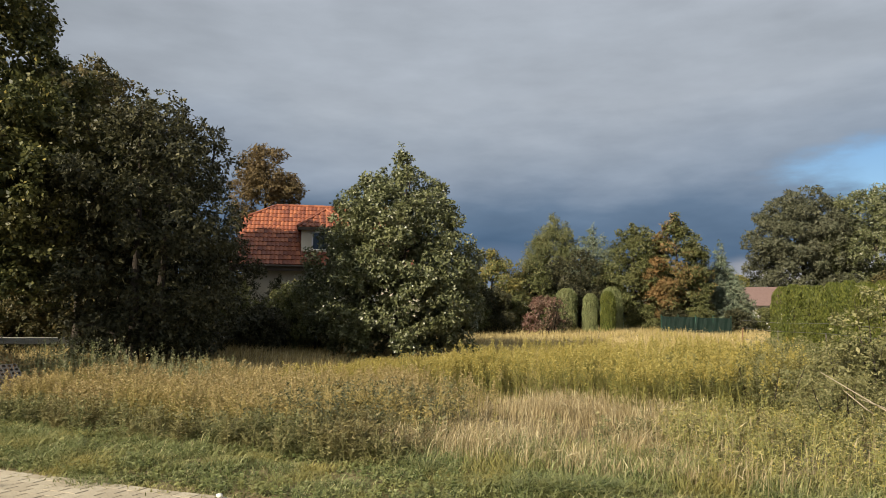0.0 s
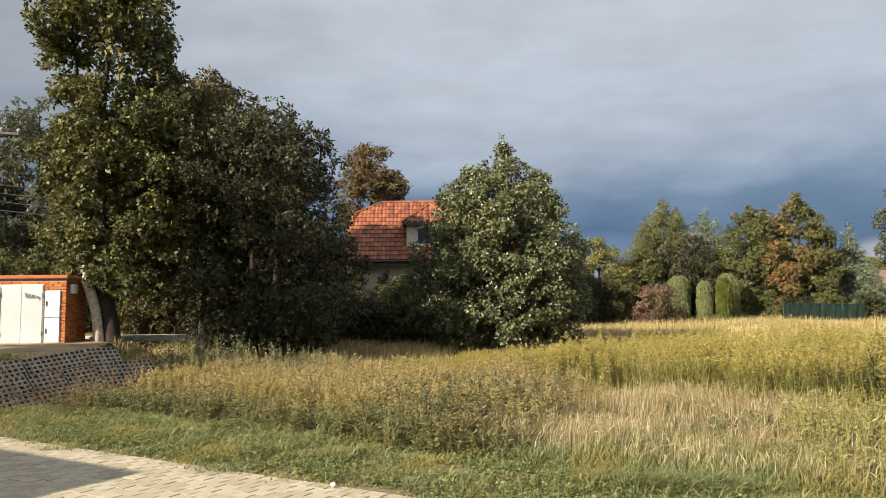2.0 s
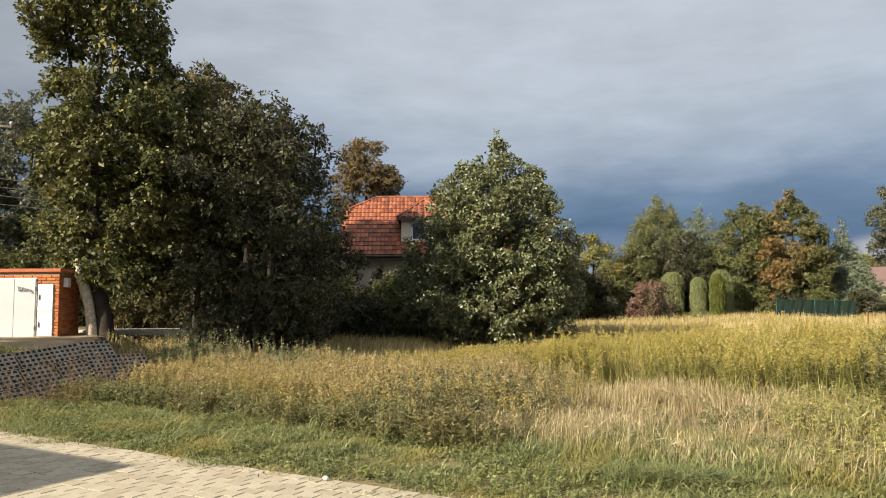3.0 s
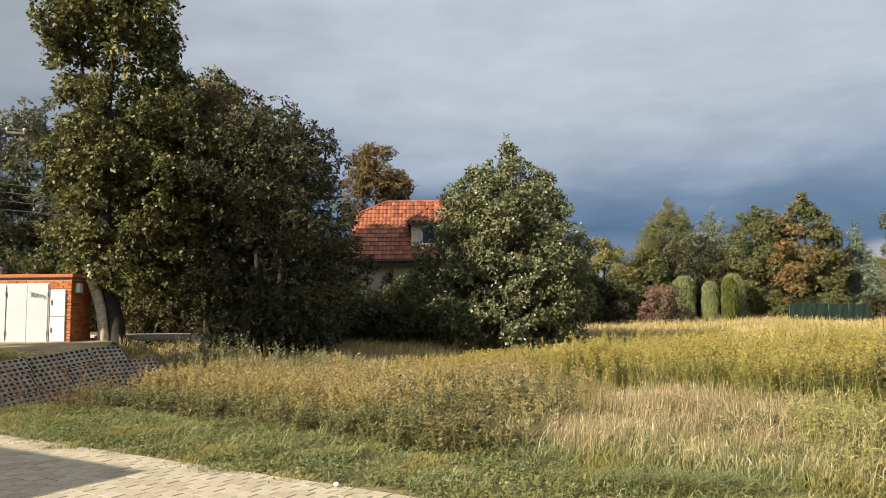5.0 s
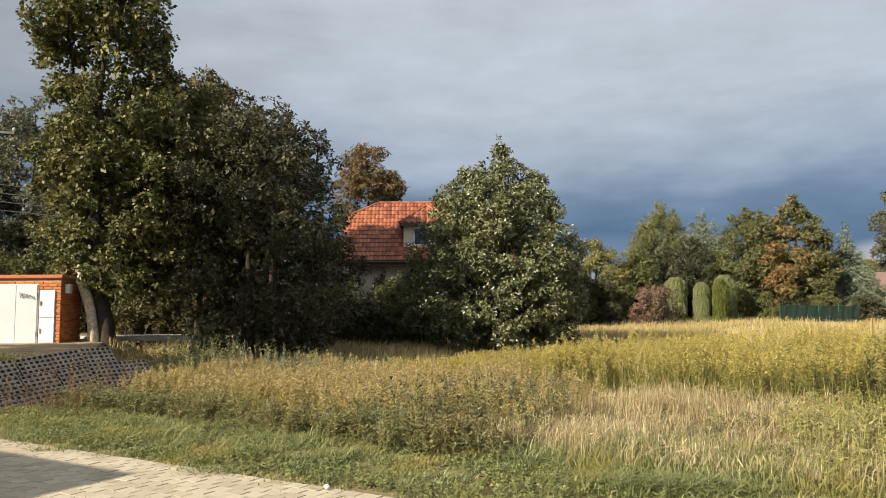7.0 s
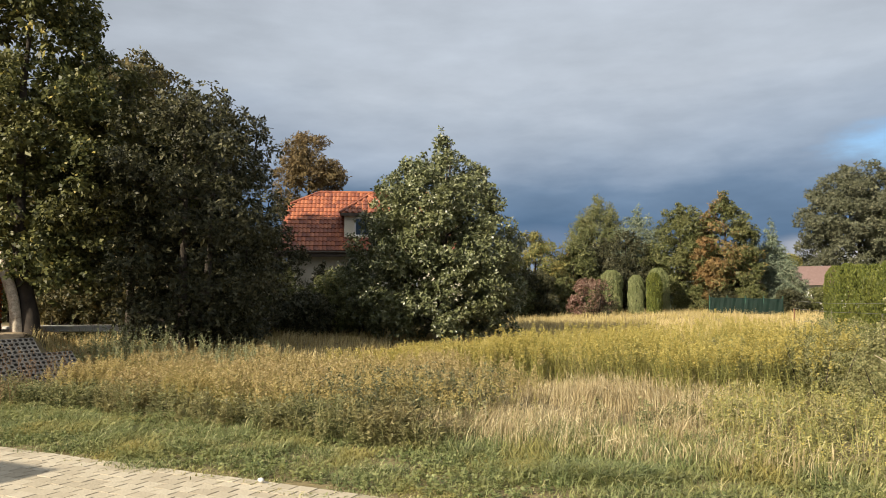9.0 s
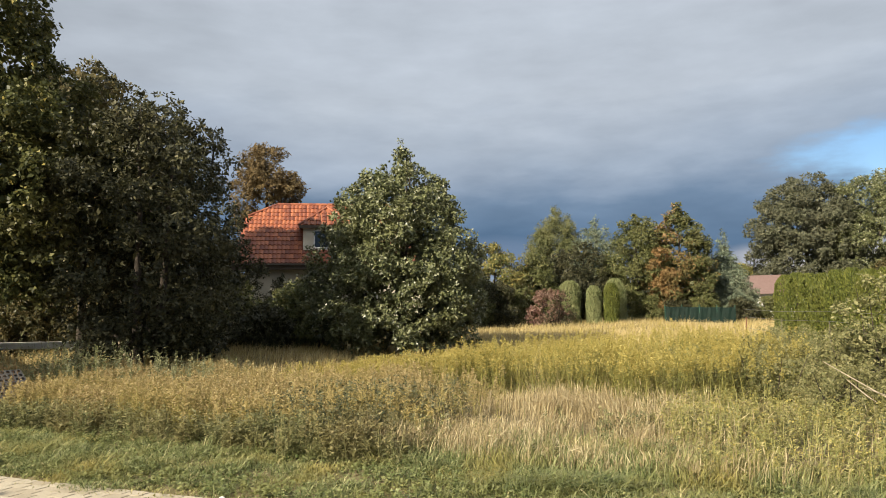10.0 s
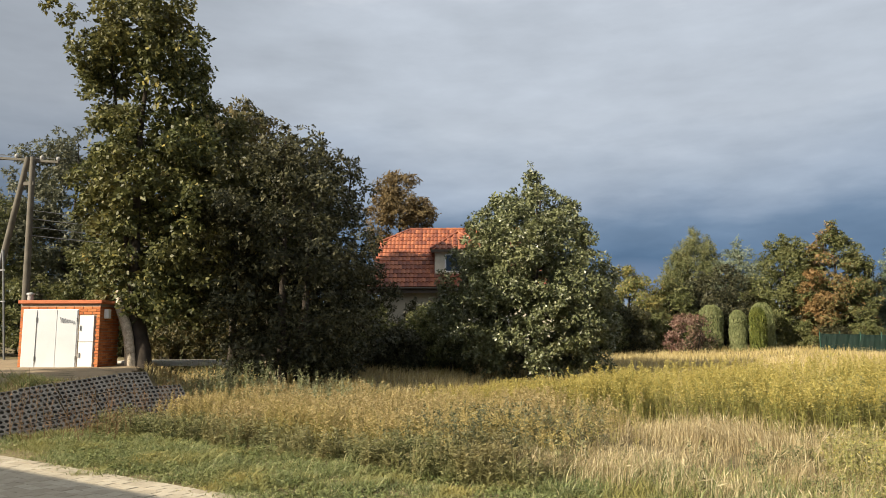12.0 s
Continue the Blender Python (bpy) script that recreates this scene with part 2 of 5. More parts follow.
M_DRYSTALK = leafy("dry_stalk", [(0, (0.10, 0.055, 0.03)), (0.5, (0.18, 0.10, 0.05)), (1, (0.28, 0.18, 0.09))])
M_BARK = plain("bark", (0.022, 0.018, 0.014), (0.065, 0.05, 0.038), 5.0, 0.9, 0.8)
M_BARE = plain("bare_wood", (0.16, 0.11, 0.07), (0.80, 0.70, 0.55), 6.0, 0.8, 0.8, fine_scale=30.0)
M_TWIG = plain("dead_twig", (0.24, 0.20, 0.14), (0.42, 0.36, 0.26), 8.0, 0.8, 0.3)
M_POLE = plain("pole_concrete", (0.075, 0.068, 0.055), (0.15, 0.135, 0.11), 3.0, 0.85, 0.3)
M_STEEL = plain("galvanised", (0.14, 0.145, 0.15), (0.24, 0.245, 0.25), 8.0, 0.45, 0.05, 0.6)
M_WIRE = plain("cable", (0.05, 0.05, 0.055), (0.09, 0.09, 0.095), 8.0, 0.5, 0.0)
M_PORC = plain("porcelain", (0.30, 0.29, 0.27), (0.42, 0.41, 0.39), 9.0, 0.25, 0.0)
M_WHITE = plain("white_paint", (0.70, 0.69, 0.67), (0.78, 0.77, 0.75), 2.5, 0.42, 0.05)
M_DOORGREY = plain("steel_door", (0.47, 0.485, 0.505), (0.57, 0.58, 0.595), 1.8, 0.45, 0.05)
M_BRICK = pieces("brick", [(0, (0.34, 0.095, 0.030)), (0.5, (0.46, 0.145, 0.045)), (1, (0.54, 0.20, 0.065))], 0.8)
M_MORTAR = plain("mortar", (0.26, 0.20, 0.15), (0.36, 0.29, 0.22), 10.0, 0.95, 0.4)
M_CAP = plain("cap_tile", (0.36, 0.10, 0.04), (0.48, 0.15, 0.06), 5.0, 0.7, 0.3)
M_TILE = pieces("roof_tile", [(0, (0.17, 0.056, 0.036)), (0.5, (0.28, 0.092, 0.050)), (1, (0.40, 0.145, 0.070))], 0.55, 7.0, 0.3)
M_RENDER = plain("wall_render", (0.44, 0.40, 0.31), (0.54, 0.49, 0.39), 1.2, 0.9, 0.3)
M_CREAM = plain("cream_render", (0.60, 0.55, 0.44), (0.70, 0.65, 0.54), 2.0, 0.9, 0.2)
M_EAVE = plain("eave_board", (0.06, 0.045, 0.035), (0.10, 0.075, 0.055), 5.0, 0.6, 0.2)
M_WINFRAME = plain("window_frame", (0.72, 0.71, 0.69), (0.80, 0.79, 0.77), 4.0, 0.4, 0.0)
M_BROWNROOF = plain("brown_roof", (0.15, 0.095, 0.085), (0.21, 0.14, 0.125), 4.0, 0.7, 0.4)
M_SLAB = pieces("slab_concrete", [(0, (0.085, 0.081, 0.077)), (0.5, (0.118, 0.112, 0.105)), (1, (0.155, 0.148, 0.138))], 0.9, 30.0)
M_KERB = plain("concrete_light", (0.44, 0.42, 0.38), (0.56, 0.54, 0.49), 3.0, 0.85, 0.3)
M_PAVER = pieces("paver", [(0, (0.37, 0.315, 0.23)), (0.5, (0.43, 0.37, 0.275)), (1, (0.48, 0.42, 0.32))], 0.9, 45.0, 0.35)
M_SAND = plain("joint_sand", (0.10, 0.075, 0.05), (0.17, 0.13, 0.085), 9.0, 0.95, 0.5)
M_GREENNET = plain("green_net", (0.004, 0.018, 0.013), (0.009, 0.034, 0.025), 3.0, 0.7, 0.1)
M_GREENPOST = plain("green_post", (0.02, 0.07, 0.05), (0.04, 0.11, 0.08), 5.0, 0.45, 0.0)
M_RUSTPOST = plain("rusty_post", (0.14, 0.065, 0.035), (0.24, 0.13, 0.08), 8.0, 0.85, 0.3)
M_BLOSSOM = leafy("faded_blossom", [(0, (0.13, 0.065, 0.05)), (0.6, (0.24, 0.13, 0.10)), (1, (0.38, 0.27, 0.22))], patch_color=(0.09, 0.08, 0.04))
M_STONE = plain("pale_stone", (0.6, 0.58, 0.52), (0.75, 0.73, 0.68), 20.0, 0.8, 0.2)

g = Mat("glass", 0.05)
g.color((0.02, 0.025, 0.03))
g.p.inputs["Specular IOR Level"].default_value = 0.8
M_GLASS = g.m

g = Mat("soil", 0.95)
gp = g.node("ShaderNodeNewGeometry").outputs["Position"]
n1, n2 = g.noise(0.35, 5.0, vec=gp), g.noise(14.0, 5.0, vec=gp)
gc = g.ramp(n1, [(0.35, (0.13, 0.10, 0.045)), (0.5, (0.17, 0.14, 0.06)), (0.65, (0.10, 0.10, 0.04))])
g.color(g.mix(0.5, gc, g.ramp(n2, [(0.3, (0.09, 0.065, 0.035)), (0.7, (0.26, 0.20, 0.11))])))
g.bump(n2, 0.7, 0.05)
M_SOIL = g.m
M_DIRT = plain("bare_dirt", (0.22, 0.16, 0.095), (0.35, 0.265, 0.165), 2.0, 0.95, 0.6, fine_scale=25.0)

# ---- mesh ways ----


def mesh_np(name, verts, quads=None, tris=None, mats=(), quad_mat=None, tri_mat=None, smooth=False):
    """A mesh from arrays of corners, quads and triangles."""
    me = bpy.data.meshes.new(name)
    verts = np.asarray(verts, np.float32)
    quads = np.zeros((0, 4), np.int32) if quads is None else np.asarray(quads, np.int32)
    tris = np.zeros((0, 3), np.int32) if tris is None else np.asarray(tris, np.int32)
    nq, nt = len(quads), len(tris)
    me.vertices.add(len(verts))
    me.vertices.foreach_set("co", verts.ravel())
    me.loops.add(4 * nq + 3 * nt)
    me.loops.foreach_set("vertex_index", np.concatenate([quads.ravel(), tris.ravel()]))
    me.polygons.add(nq + nt)
    starts = np.concatenate([np.arange(nq) * 4, 4 * nq + np.arange(nt) * 3]).astype(np.int32)
    me.polygons.foreach_set("loop_start", starts)
    for m in mats:
        me.materials.append(m)
    if len(mats) > 1:
        ids = np.concatenate([np.zeros(nq) if quad_mat is None else quad_mat, np.zeros(nt) if tri_mat is None else tri_mat])
        me.polygons.foreach_set("material_index", ids.astype(np.int32))
    me.polygons.foreach_set("use_smooth", np.full(nq + nt, smooth))
    me.update(calc_edges=True)
    return me


def part_np(name, me, parent, label=""):
    ob = new(name, me)
    ob.parent = parent
    return tagged(ob, label)


def part(name, bm, material, parent, label="", smooth=False):
    me = bpy.data.meshes.new(name)
    bm.normal_update()
    bm.to_mesh(me)
    bm.free()
    me.materials.append(material)
    if smooth:
        for p in me.polygons:
            p.use_smooth = True
    return part_np(name, me, parent, label)


def thing(name, m, label, category, group="", kind=""):
    ob = new(name)
    ob.empty_display_size = 0.3
    ob.matrix_world = m
    return tagged(ob, label, category, group, kind)


def box(bm, x0, x1, y0, y1, z0, z1, bevel=0.0):
    """A block between corners, its edges eased by bevel."""
    r = bmesh.ops.create_cube(bm, size=1.0)
    for v in r["verts"]:
        v.co = Vector(((x0 + x1) / 2 + v.co.x * (x1 - x0), (y0 + y1) / 2 + v.co.y * (y1 - y0), (z0 + z1) / 2 + v.co.z * (z1 - z0)))
    if bevel:
        edges = list({e for v in r["verts"] for e in v.link_edges})
        bmesh.ops.bevel(bm, geom=edges, offset=bevel, segments=1, affect="EDGES")
    return bm


def block(x0, x1, y0, y1, z0, z1, bevel=0.0):
    return box(bmesh.new(), x0, x1, y0, y1, z0, z1, bevel)


def tubes(paths, sides=6):
    """Corners and quads of tapered tubes: paths of (points, radii)."""
    vs, qs, base = [], [], 0
    for pts, radii in paths:
        pts = [Vector(p) for p in pts]
        for k, (p, r) in enumerate(zip(pts, radii)):
            d = (pts[min(k + 1, len(pts) - 1)] - pts[max(k - 1, 0)]).normalized()
            s = d.orthogonal().normalized()
            o = d.cross(s)
            for j in range(sides):
                an = 2 * math.pi * j / sides
                vs.append(p + (s * math.cos(an) + o * math.sin(an)) * r)
        for k in range(len(pts) - 1):
            for j in range(sides):
                a, b = base + k * sides + j, base + k * sides + (j + 1) % sides
                qs.append((a, b, b + sides, a + sides))
        base += len(pts) * sides
    return np.array([tuple(v) for v in vs]), np.array(qs)


def poly(bm, pts, thick=0.0, along=None):
    """A face, given thickness against its normal."""
    f = bm.faces.new([bm.verts.new(p) for p in pts])
    f.normal_update()
    into = Vector(along) if along else f.normal.copy()
    if thick:
        ret = bmesh.ops.extrude_face_region(bm, geom=[f])
        for v in ret["geom"]:
            if isinstance(v, bmesh.types.BMVert):
                v.co -= into * thick
        bmesh.ops.recalc_face_normals(bm, faces=bm.faces)
    return bm


# ---- the lie of the land ----
AL = np.array([0.929, -0.370])       # along the road
AC = np.array([0.370, 0.929])        # across it, to the field
EDGE = 5.19


def S(x):
    x = np.clip(x, 0, 1)
    return x * x * (3 - 2 * x)


def land(x, y):
    """Height of the ground."""
    x, y = np.asarray(x, float), np.asarray(y, float)
    v = x * AC[0] + y * AC[1]
    z = 0.30 * S((y - 16) / 22) + 0.45 * S((y - 34) / 22)
    z = z + 0.06 * np.sin(x * 0.31 + 1) * np.sin(y * 0.23) * S((v - 8) / 6)
    q = (x + 8.5) * 0.88 - (y - 11.7) * 0.47
    w = (x + 7.75) * 0.85 + (y - 13.3) * 0.53
    hump = np.minimum(S(-q / 0.95), S(-w / 1.3)) * S((v - 5.6) / 1.2)
    z = np.maximum(z, 0.82 * hump)
    return np.where(v < EDGE - 0.05, -0.10, z - 0.015)


def axis_steps(lo, hi, step, far):
    core = np.arange(lo, hi + step / 2, step)
    out, d = [], step
    while (out[-1] if out else 0) < far:
        d *= 1.35
        out.append((out[-1] if out else 0) + d)
    out = np.array(out)
    return np.concatenate([lo - out[::-1], core, hi + out])


gx, gy = axis_steps(-20, 18, 0.32, 3000), axis_steps(-2, 60, 0.36, 3000)
GX, GY = np.meshgrid(gx, gy)
GZ = land(GX, GY)
nx = len(gx)
idx = (np.arange(len(gy) - 1)[:, None] * nx + np.arange(nx - 1)[None, :]).ravel()
ground = new("ground", mesh_np("ground", np.stack([GX, GY, GZ], -1).reshape(-1, 3), np.stack([idx, idx + 1, idx + nx + 1, idx + nx], 1), mats=[M_SOIL], smooth=True))
tagged(ground, "brown soil of an overgrown fallow plot beside the road", "ground", kind="structure")


def uv_at(u, v):
    return np.stack([u * AL[0] + v * AC[0], u * AL[1] + v * AC[1]], -1)


# bed of the paved road
ra, rb, rc, rd = (uv_at(*p) for p in ((-40.0, EDGE - 0.02), (30.0, EDGE - 0.02), (30.0, -6.0), (-40.0, -6.0)))
bm = bmesh.new()
poly(bm, [(*rd, -0.034), (*rc, -0.034), (*rb, -0.034), (*ra, -0.034)], 0.08)
road = part("road", bm, M_SAND, None)
tagged(road, "sandy bed of the beige block-paved road", "road", kind="structure")

# unseen block, added beside the road to throw the pointed shadow on the paving
TIP = np.array([-4.09, 6.73])
WALL_H = 3.0
corner = TIP + np.array([SUN_FROM.x, SUN_FROM.y]) * WALL_H / math.tan(SUN_UP)
far_c = corner - AL * 14
bm = bmesh.new()
poly(bm, [(*(corner), WALL_H), (*(far_c), WALL_H), (*(far_c - AC * 2.6), WALL_H), (*(corner - AC * 2.6), WALL_H)], WALL_H, (0, 0, 1))
shade_wall = part("wall_west", bm, M_RENDER, None)
tagged(shade_wall, "plain unseen block added by the road to cast the pointed shadow", "wall", kind="structure")

# ---- plants ----


def quads_of(c, a, b):
    """Diamonds with centres c and half axes a and b."""
    v = np.stack([c - a, c + b - a * 0.15, c + a, c - b - a * 0.15], 1)
    return v.reshape(-1, 3), np.arange(len(c) * 4).reshape(-1, 4)


def unit(v):
    return v / np.maximum(np.linalg.norm(v, axis=-1, keepdims=True), 1e-6)


def blobs_in(rng, profile, count, rb, inner=0.25, squash=0.75, lean=(0.0, 0.0)):
    """Balls of foliage within a turned profile of (height, radius)."""
    zs, rs = np.array(profile, float).T
    z = np.linspace(zs[0], zs[-1], 200)
    r = np.interp(z, zs, rs)
    pr = (r + 0.12 * rs.max()) ** 1.4
    k = rng.choice(200, count, p=pr / pr.sum())
    an = rng.uniform(0, 2 * np.pi, count)
    rad = np.maximum(r[k] - rb * 0.3, 0.02) * np.where(rng.random(count) < 0.62, rng.uniform(0.74, 1.06, count), np.sqrt(rng.uniform(inner ** 2, 0.8, count)))
    size = rb * rng.uniform(0.55, 1.25, count) * np.clip(r[k] / (rs.max() * 0.55), 0.45, 1.0)
    tops = np.linspace(0.80, 1.0, 6)
    zk = z[k].copy()
    zk[:6] = zs[0] + (zs[-1] - zs[0]) * tops
    rad[:6], size[:6] = rad[:6] * (1.02 - tops), rb * (1.25 - tops) * 1.6
    f = (zk - zs[0]) / (zs[-1] - zs[0])
    return np.stack([rad * np.cos(an) + lean[0] * f, rad * np.sin(an) + lean[1] * f, zk, size, size, size * squash], 1)


def leaves_on(rng, blobs, count, size, aspect=0.55, droop=0.3, ragged=0.25, three=False):
    """Sprigs of five leaves round a twig end, over the clumps, with larger leaves filling the shade inside. three: leaves with three corners."""
    n = max(1, count // 5)
    w = blobs[:, 3] ** 2
    k = rng.choice(len(blobs), n, p=w / w.sum())
    d = unit(rng.normal(size=(n, 3)) + [0, 0, 0.15])
    axis = blobs[k, :3] * [1, 1, 0]
    inward = (np.sum(d * axis, 1) < 0) & (rng.random(n) < 0.6)
    d[inward] = -d[inward] * [1, 1, -1]
    rad = 1 - np.abs(rng.normal(0, ragged, n)) + rng.normal(0, 0.12, n)
    c = blobs[k, :3] + d * blobs[k, 3:] * rad[:, None]
    big = np.where(rng.random(n) < 0.10, 1.7, 1.0)
    c[big > 1] *= [0.62, 0.62, 0.97]
    t = unit(d * 0.9 + rng.normal(size=(n, 3)) * 0.45 + [0, 0, 0.25])
    s1 = unit(np.cross(t, rng.normal(size=(n, 3))))
    s2 = np.cross(t, s1)
    an = (np.arange(5) * 2.51)[None, :] + rng.uniform(0, 6.28, (n, 1)) + rng.normal(0, 0.35, (n, 5))
    out = s1[:, None] * np.cos(an)[..., None] + s2[:, None] * np.sin(an)[..., None]
    ld = unit(out * 0.9 + t[:, None] * rng.uniform(0.0, 0.9, (n, 5, 1)) + np.array([0, 0, -droop]))
    side = unit(np.cross(ld, t[:, None] + rng.normal(0, 0.35, (n, 5, 3))))
    half = (size * 0.5 * rng.uniform(0.65, 1.3, (n, 5)) * big[:, None])[..., None]
    mid = c[:, None] + ld * half * 1.15 + t[:, None] * half * rng.uniform(-0.8, 0.8, (n, 5, 1))
    mid, a, b = mid.reshape(-1, 3), (ld * half).reshape(-1, 3), (side * half * aspect).reshape(-1, 3)
    if three:
        return np.stack([mid - a + b * 0.8, mid - a * 0.5 - b, mid + a], 1).reshape(-1, 3), None, np.arange(len(mid) * 3).reshape(-1, 3)
    v, q = quads_of(mid, a, b)
    return v, q, None


def tree(name, at, profile, leaf, label, category, seed, blobs=60, rb=0.9, count=9000, size=0.2, trunk=0.18, stems=1, bark=None,
         aspect=0.55, squash=0.75, inner=0.25, droop=0.3, ragged=0.25, group="", lean=(0.0, 0.0), crown_label="", limbs=14, more=None, shift=(0.0, 0.0)):
    """A trunk with limbs that carry clumps of leaves."""
    rng = np.random.default_rng(seed)
    z0 = float(land(*at)) - 0.03
    ob = thing(name, pose(at[0], at[1], z0), label, category, group)
    prof = [(z - z0, r) for z, r in profile]
    away = math.hypot(*at)
    three = away > 40
    size, count = (size * 0.68, int(count * 2.2)) if three else (size * 0.74, int(count * 1.45)) if away > 22 else (size * 0.86, int(count * 1.15))
    bl = blobs_in(rng, prof, int(blobs * 1.3), rb * 0.9, inner, squash, lean)
    bl[:, 0] += shift[0]
    bl[:, 1] += shift[1]
    if more is not None:
        bl = np.concatenate([bl, np.array(more, float) - [0, 0, z0, 0, 0, 0]])
    top = prof[-1][0]
    paths = []
    for s in range(stems):
        an, off = rng.uniform(0, 6.28), 0.0 if stems == 1 else rng.uniform(0.15, 0.5)
        pts, rad = [], []
        for k in range(7):
            f = k / 6
            pts.append((off * math.cos(an) * (1 + f) + lean[0] * f + rng.normal(0, 0.04) * top * 0.08, off * math.sin(an) * (1 + f) + lean[1] * f + rng.normal(0, 0.04) * top * 0.08, top * 0.93 * f))
            rad.append(trunk * (1 - 0.92 * f) * (1.25 if k == 0 else 1.0))
        paths.append((pts, rad))
        main = pts
        order = rng.permutation(len(bl))[: max(3, limbs // stems)]
        for j in order:
            p = Vector(bl[j, :3])
            h = max(0.08 * top, min(p.z - 0.25 * math.hypot(p.x, p.y) - 0.2, top * 0.88))
            f = h / (top * 0.93)
            kk = min(int(f * 6), 5)
            q0 = Vector(main[kk]).lerp(Vector(main[kk + 1]), f * 6 - kk)
            mid = q0.lerp(p, 0.55) + Vector((0, 0, 0.08 * (p - q0).length))
            r0 = trunk * (1 - 0.9 * f) * 0.45
            paths.append(([q0, mid, p], [r0, r0 * 0.6, r0 * 0.2]))
    v, q = tubes(paths, 6)
    part_np("trunk", mesh_np("trunk", v, q, mats=[bark or M_BARK], smooth=True), ob)
    mats = leaf if isinstance(leaf, (list, tuple)) else [leaf]
    v, q, t = leaves_on(rng, bl, count, size, aspect, droop, ragged, three)
    ids = None
    if len(mats) > 1:
        c = v.reshape(-1, 3 if three else 4, 3).mean(1)
        side = np.sin(c[:, 0] * 0.9 + seed) + 0.8 * np.sin(c[:, 2] * 0.8 + c[:, 1]) + rng.normal(0, 0.5, len(c))
        ids = (side > 0.35).astype(int)
    part_np("crown", mesh_np("crown", v, q, t, mats=mats, quad_mat=None if three else ids, tri_mat=ids if three else None), ob, crown_label)
    return ob


def clipped(name, at, r, h, leaf, label, seed, group, count=7000, size=0.075):
    """A clipped column thuja: upright sprays over a lumpy round-topped column, on a short stem."""
    rng = np.random.default_rng(seed)
    z0 = float(land(*at)) - 0.03
    ob = thing(name, pose(at[0], at[1], z0), label, "shrub", group)
    v, q = tubes([([(0, 0, 0), (0, 0, h * 0.8)], [0.05, 0.02])], 6)
    part_np("trunk", mesh_np("trunk", v, q, mats=[M_BARK], smooth=True), ob)
    f = rng.uniform(0.02, 1.0, count) ** 0.9
    an = rng.uniform(0, 2 * np.pi, count)
    prof = np.where(f < 0.72, 0.93 + 0.07 * np.sin(f * 4.2), np.sqrt(np.clip(1 - ((f - 0.72) / 0.29) ** 2, 0.0, 1)))
    lump = 1 + 0.07 * np.sin(an * 3 + 5 * f + seed) + 0.05 * np.sin(an * 7 + f * 17 + seed) + 0.04 * np.sin(f * 31 + an * 2)
    rad = r * prof * lump * (1 - np.abs(rng.normal(0, 0.09, count)))
    c = np.stack([rad * np.cos(an), rad * np.sin(an), f * h], -1)
    out = np.stack([np.cos(an), np.sin(an), 0.3 + 0 * an], -1)
    t = unit(np.array([0, 0, 1.0]) + out * rng.uniform(0.0, 0.7, (count, 1)) + rng.normal(0, 0.25, (count, 3)))
    b = unit(np.cross(t, out + rng.normal(0, 0.7, (count, 3))))
    sz = size * rng.uniform(0.6, 1.4, (count, 1)) * 0.5
    v = np.stack([c - t * sz + b * sz * 0.42, c - t * sz * 0.6 - b * sz * 0.5, c + t * sz], 1).reshape(-1, 3)
    part_np("crown", mesh_np("crown", v, None, np.arange(len(v)).reshape(-1, 3), mats=[leaf]), ob)
    return ob


def tiers(h0, h1, r0, levels, seed):
    """Flat drooping whorls of branches, as clumps, narrowing to a tip."""
    rng = np.random.default_rng(seed)
    out = []
    for k in range(levels):
        f = k / (levels - 1)
        r, z = r0 * (1 - f) ** 0.9 + 0.05, h0 + (h1 - h0) * f
        n = max(1, int(9 * (1 - f)) + 1)
        for j in range(n):
            a = 2 * math.pi * (j + rng.random() * 0.7) / n
            d = r * rng.uniform(0.62, 0.92)
            s = max(0.16, r * 0.42)
            out.append((d * math.cos(a), d * math.sin(a), z - 0.12 * d, s, s, s * 0.42))
            if r > 0.6:
                out.append((d * 0.45 * math.cos(a), d * 0.45 * math.sin(a), z, s, s, s * 0.45))
    return out


# ---- the house with the tiled roof ----
house = thing("house", Matrix(((0.982, -0.187, 0, -11.04), (0.187, 0.982, 0, 36.39), (0, 0, 1, 0.25), (0, 0, 0, 1))), "rendered house with an orange-red tiled half-hipped roof and dormer", "house")
HZ = 4.04            # eaves above the house's base
RISE, RUN, LEN = 3.72, 4.2, 10.6
VERGE = 0.35
wall_y0, wall_y1 = 0.55, 2 * RUN - 0.55
for nm, pts, along in (("front_wall", [(0.6, wall_y0, -0.3), (LEN - 0.6, wall_y0, -0.3), (LEN - 0.6, wall_y0, HZ + 0.3), (0.6, wall_y0, HZ + 0.3)], (0, -1, 0)),
                       ("rear_wall", [(0.6, wall_y1, -0.3), (0.6, wall_y1, HZ + 0.3), (LEN - 0.6, wall_y1, HZ + 0.3), (LEN - 0.6, wall_y1, -0.3)], (0, 1, 0))):
    part(nm, poly(bmesh.new(), pts, 0.3, along), M_RENDER, house)
for nm, x, sgn in (("gable_wall", 0.6, -1), ("gable_wall", LEN - 0.6, 1)):
    part(nm, poly(bmesh.new(), [(x, wall_y0 + 0.3, -0.3), (x, wall_y1 - 0.3, -0.3), (x, wall_y1 - 0.3, HZ + 0.2), (x, RUN + 1.0, HZ + 2.8), (x, RUN - 1.0, HZ + 2.8), (x, wall_y0 + 0.3, HZ + 0.2)], 0.3, (sgn, 0, 0)), M_RENDER, house)
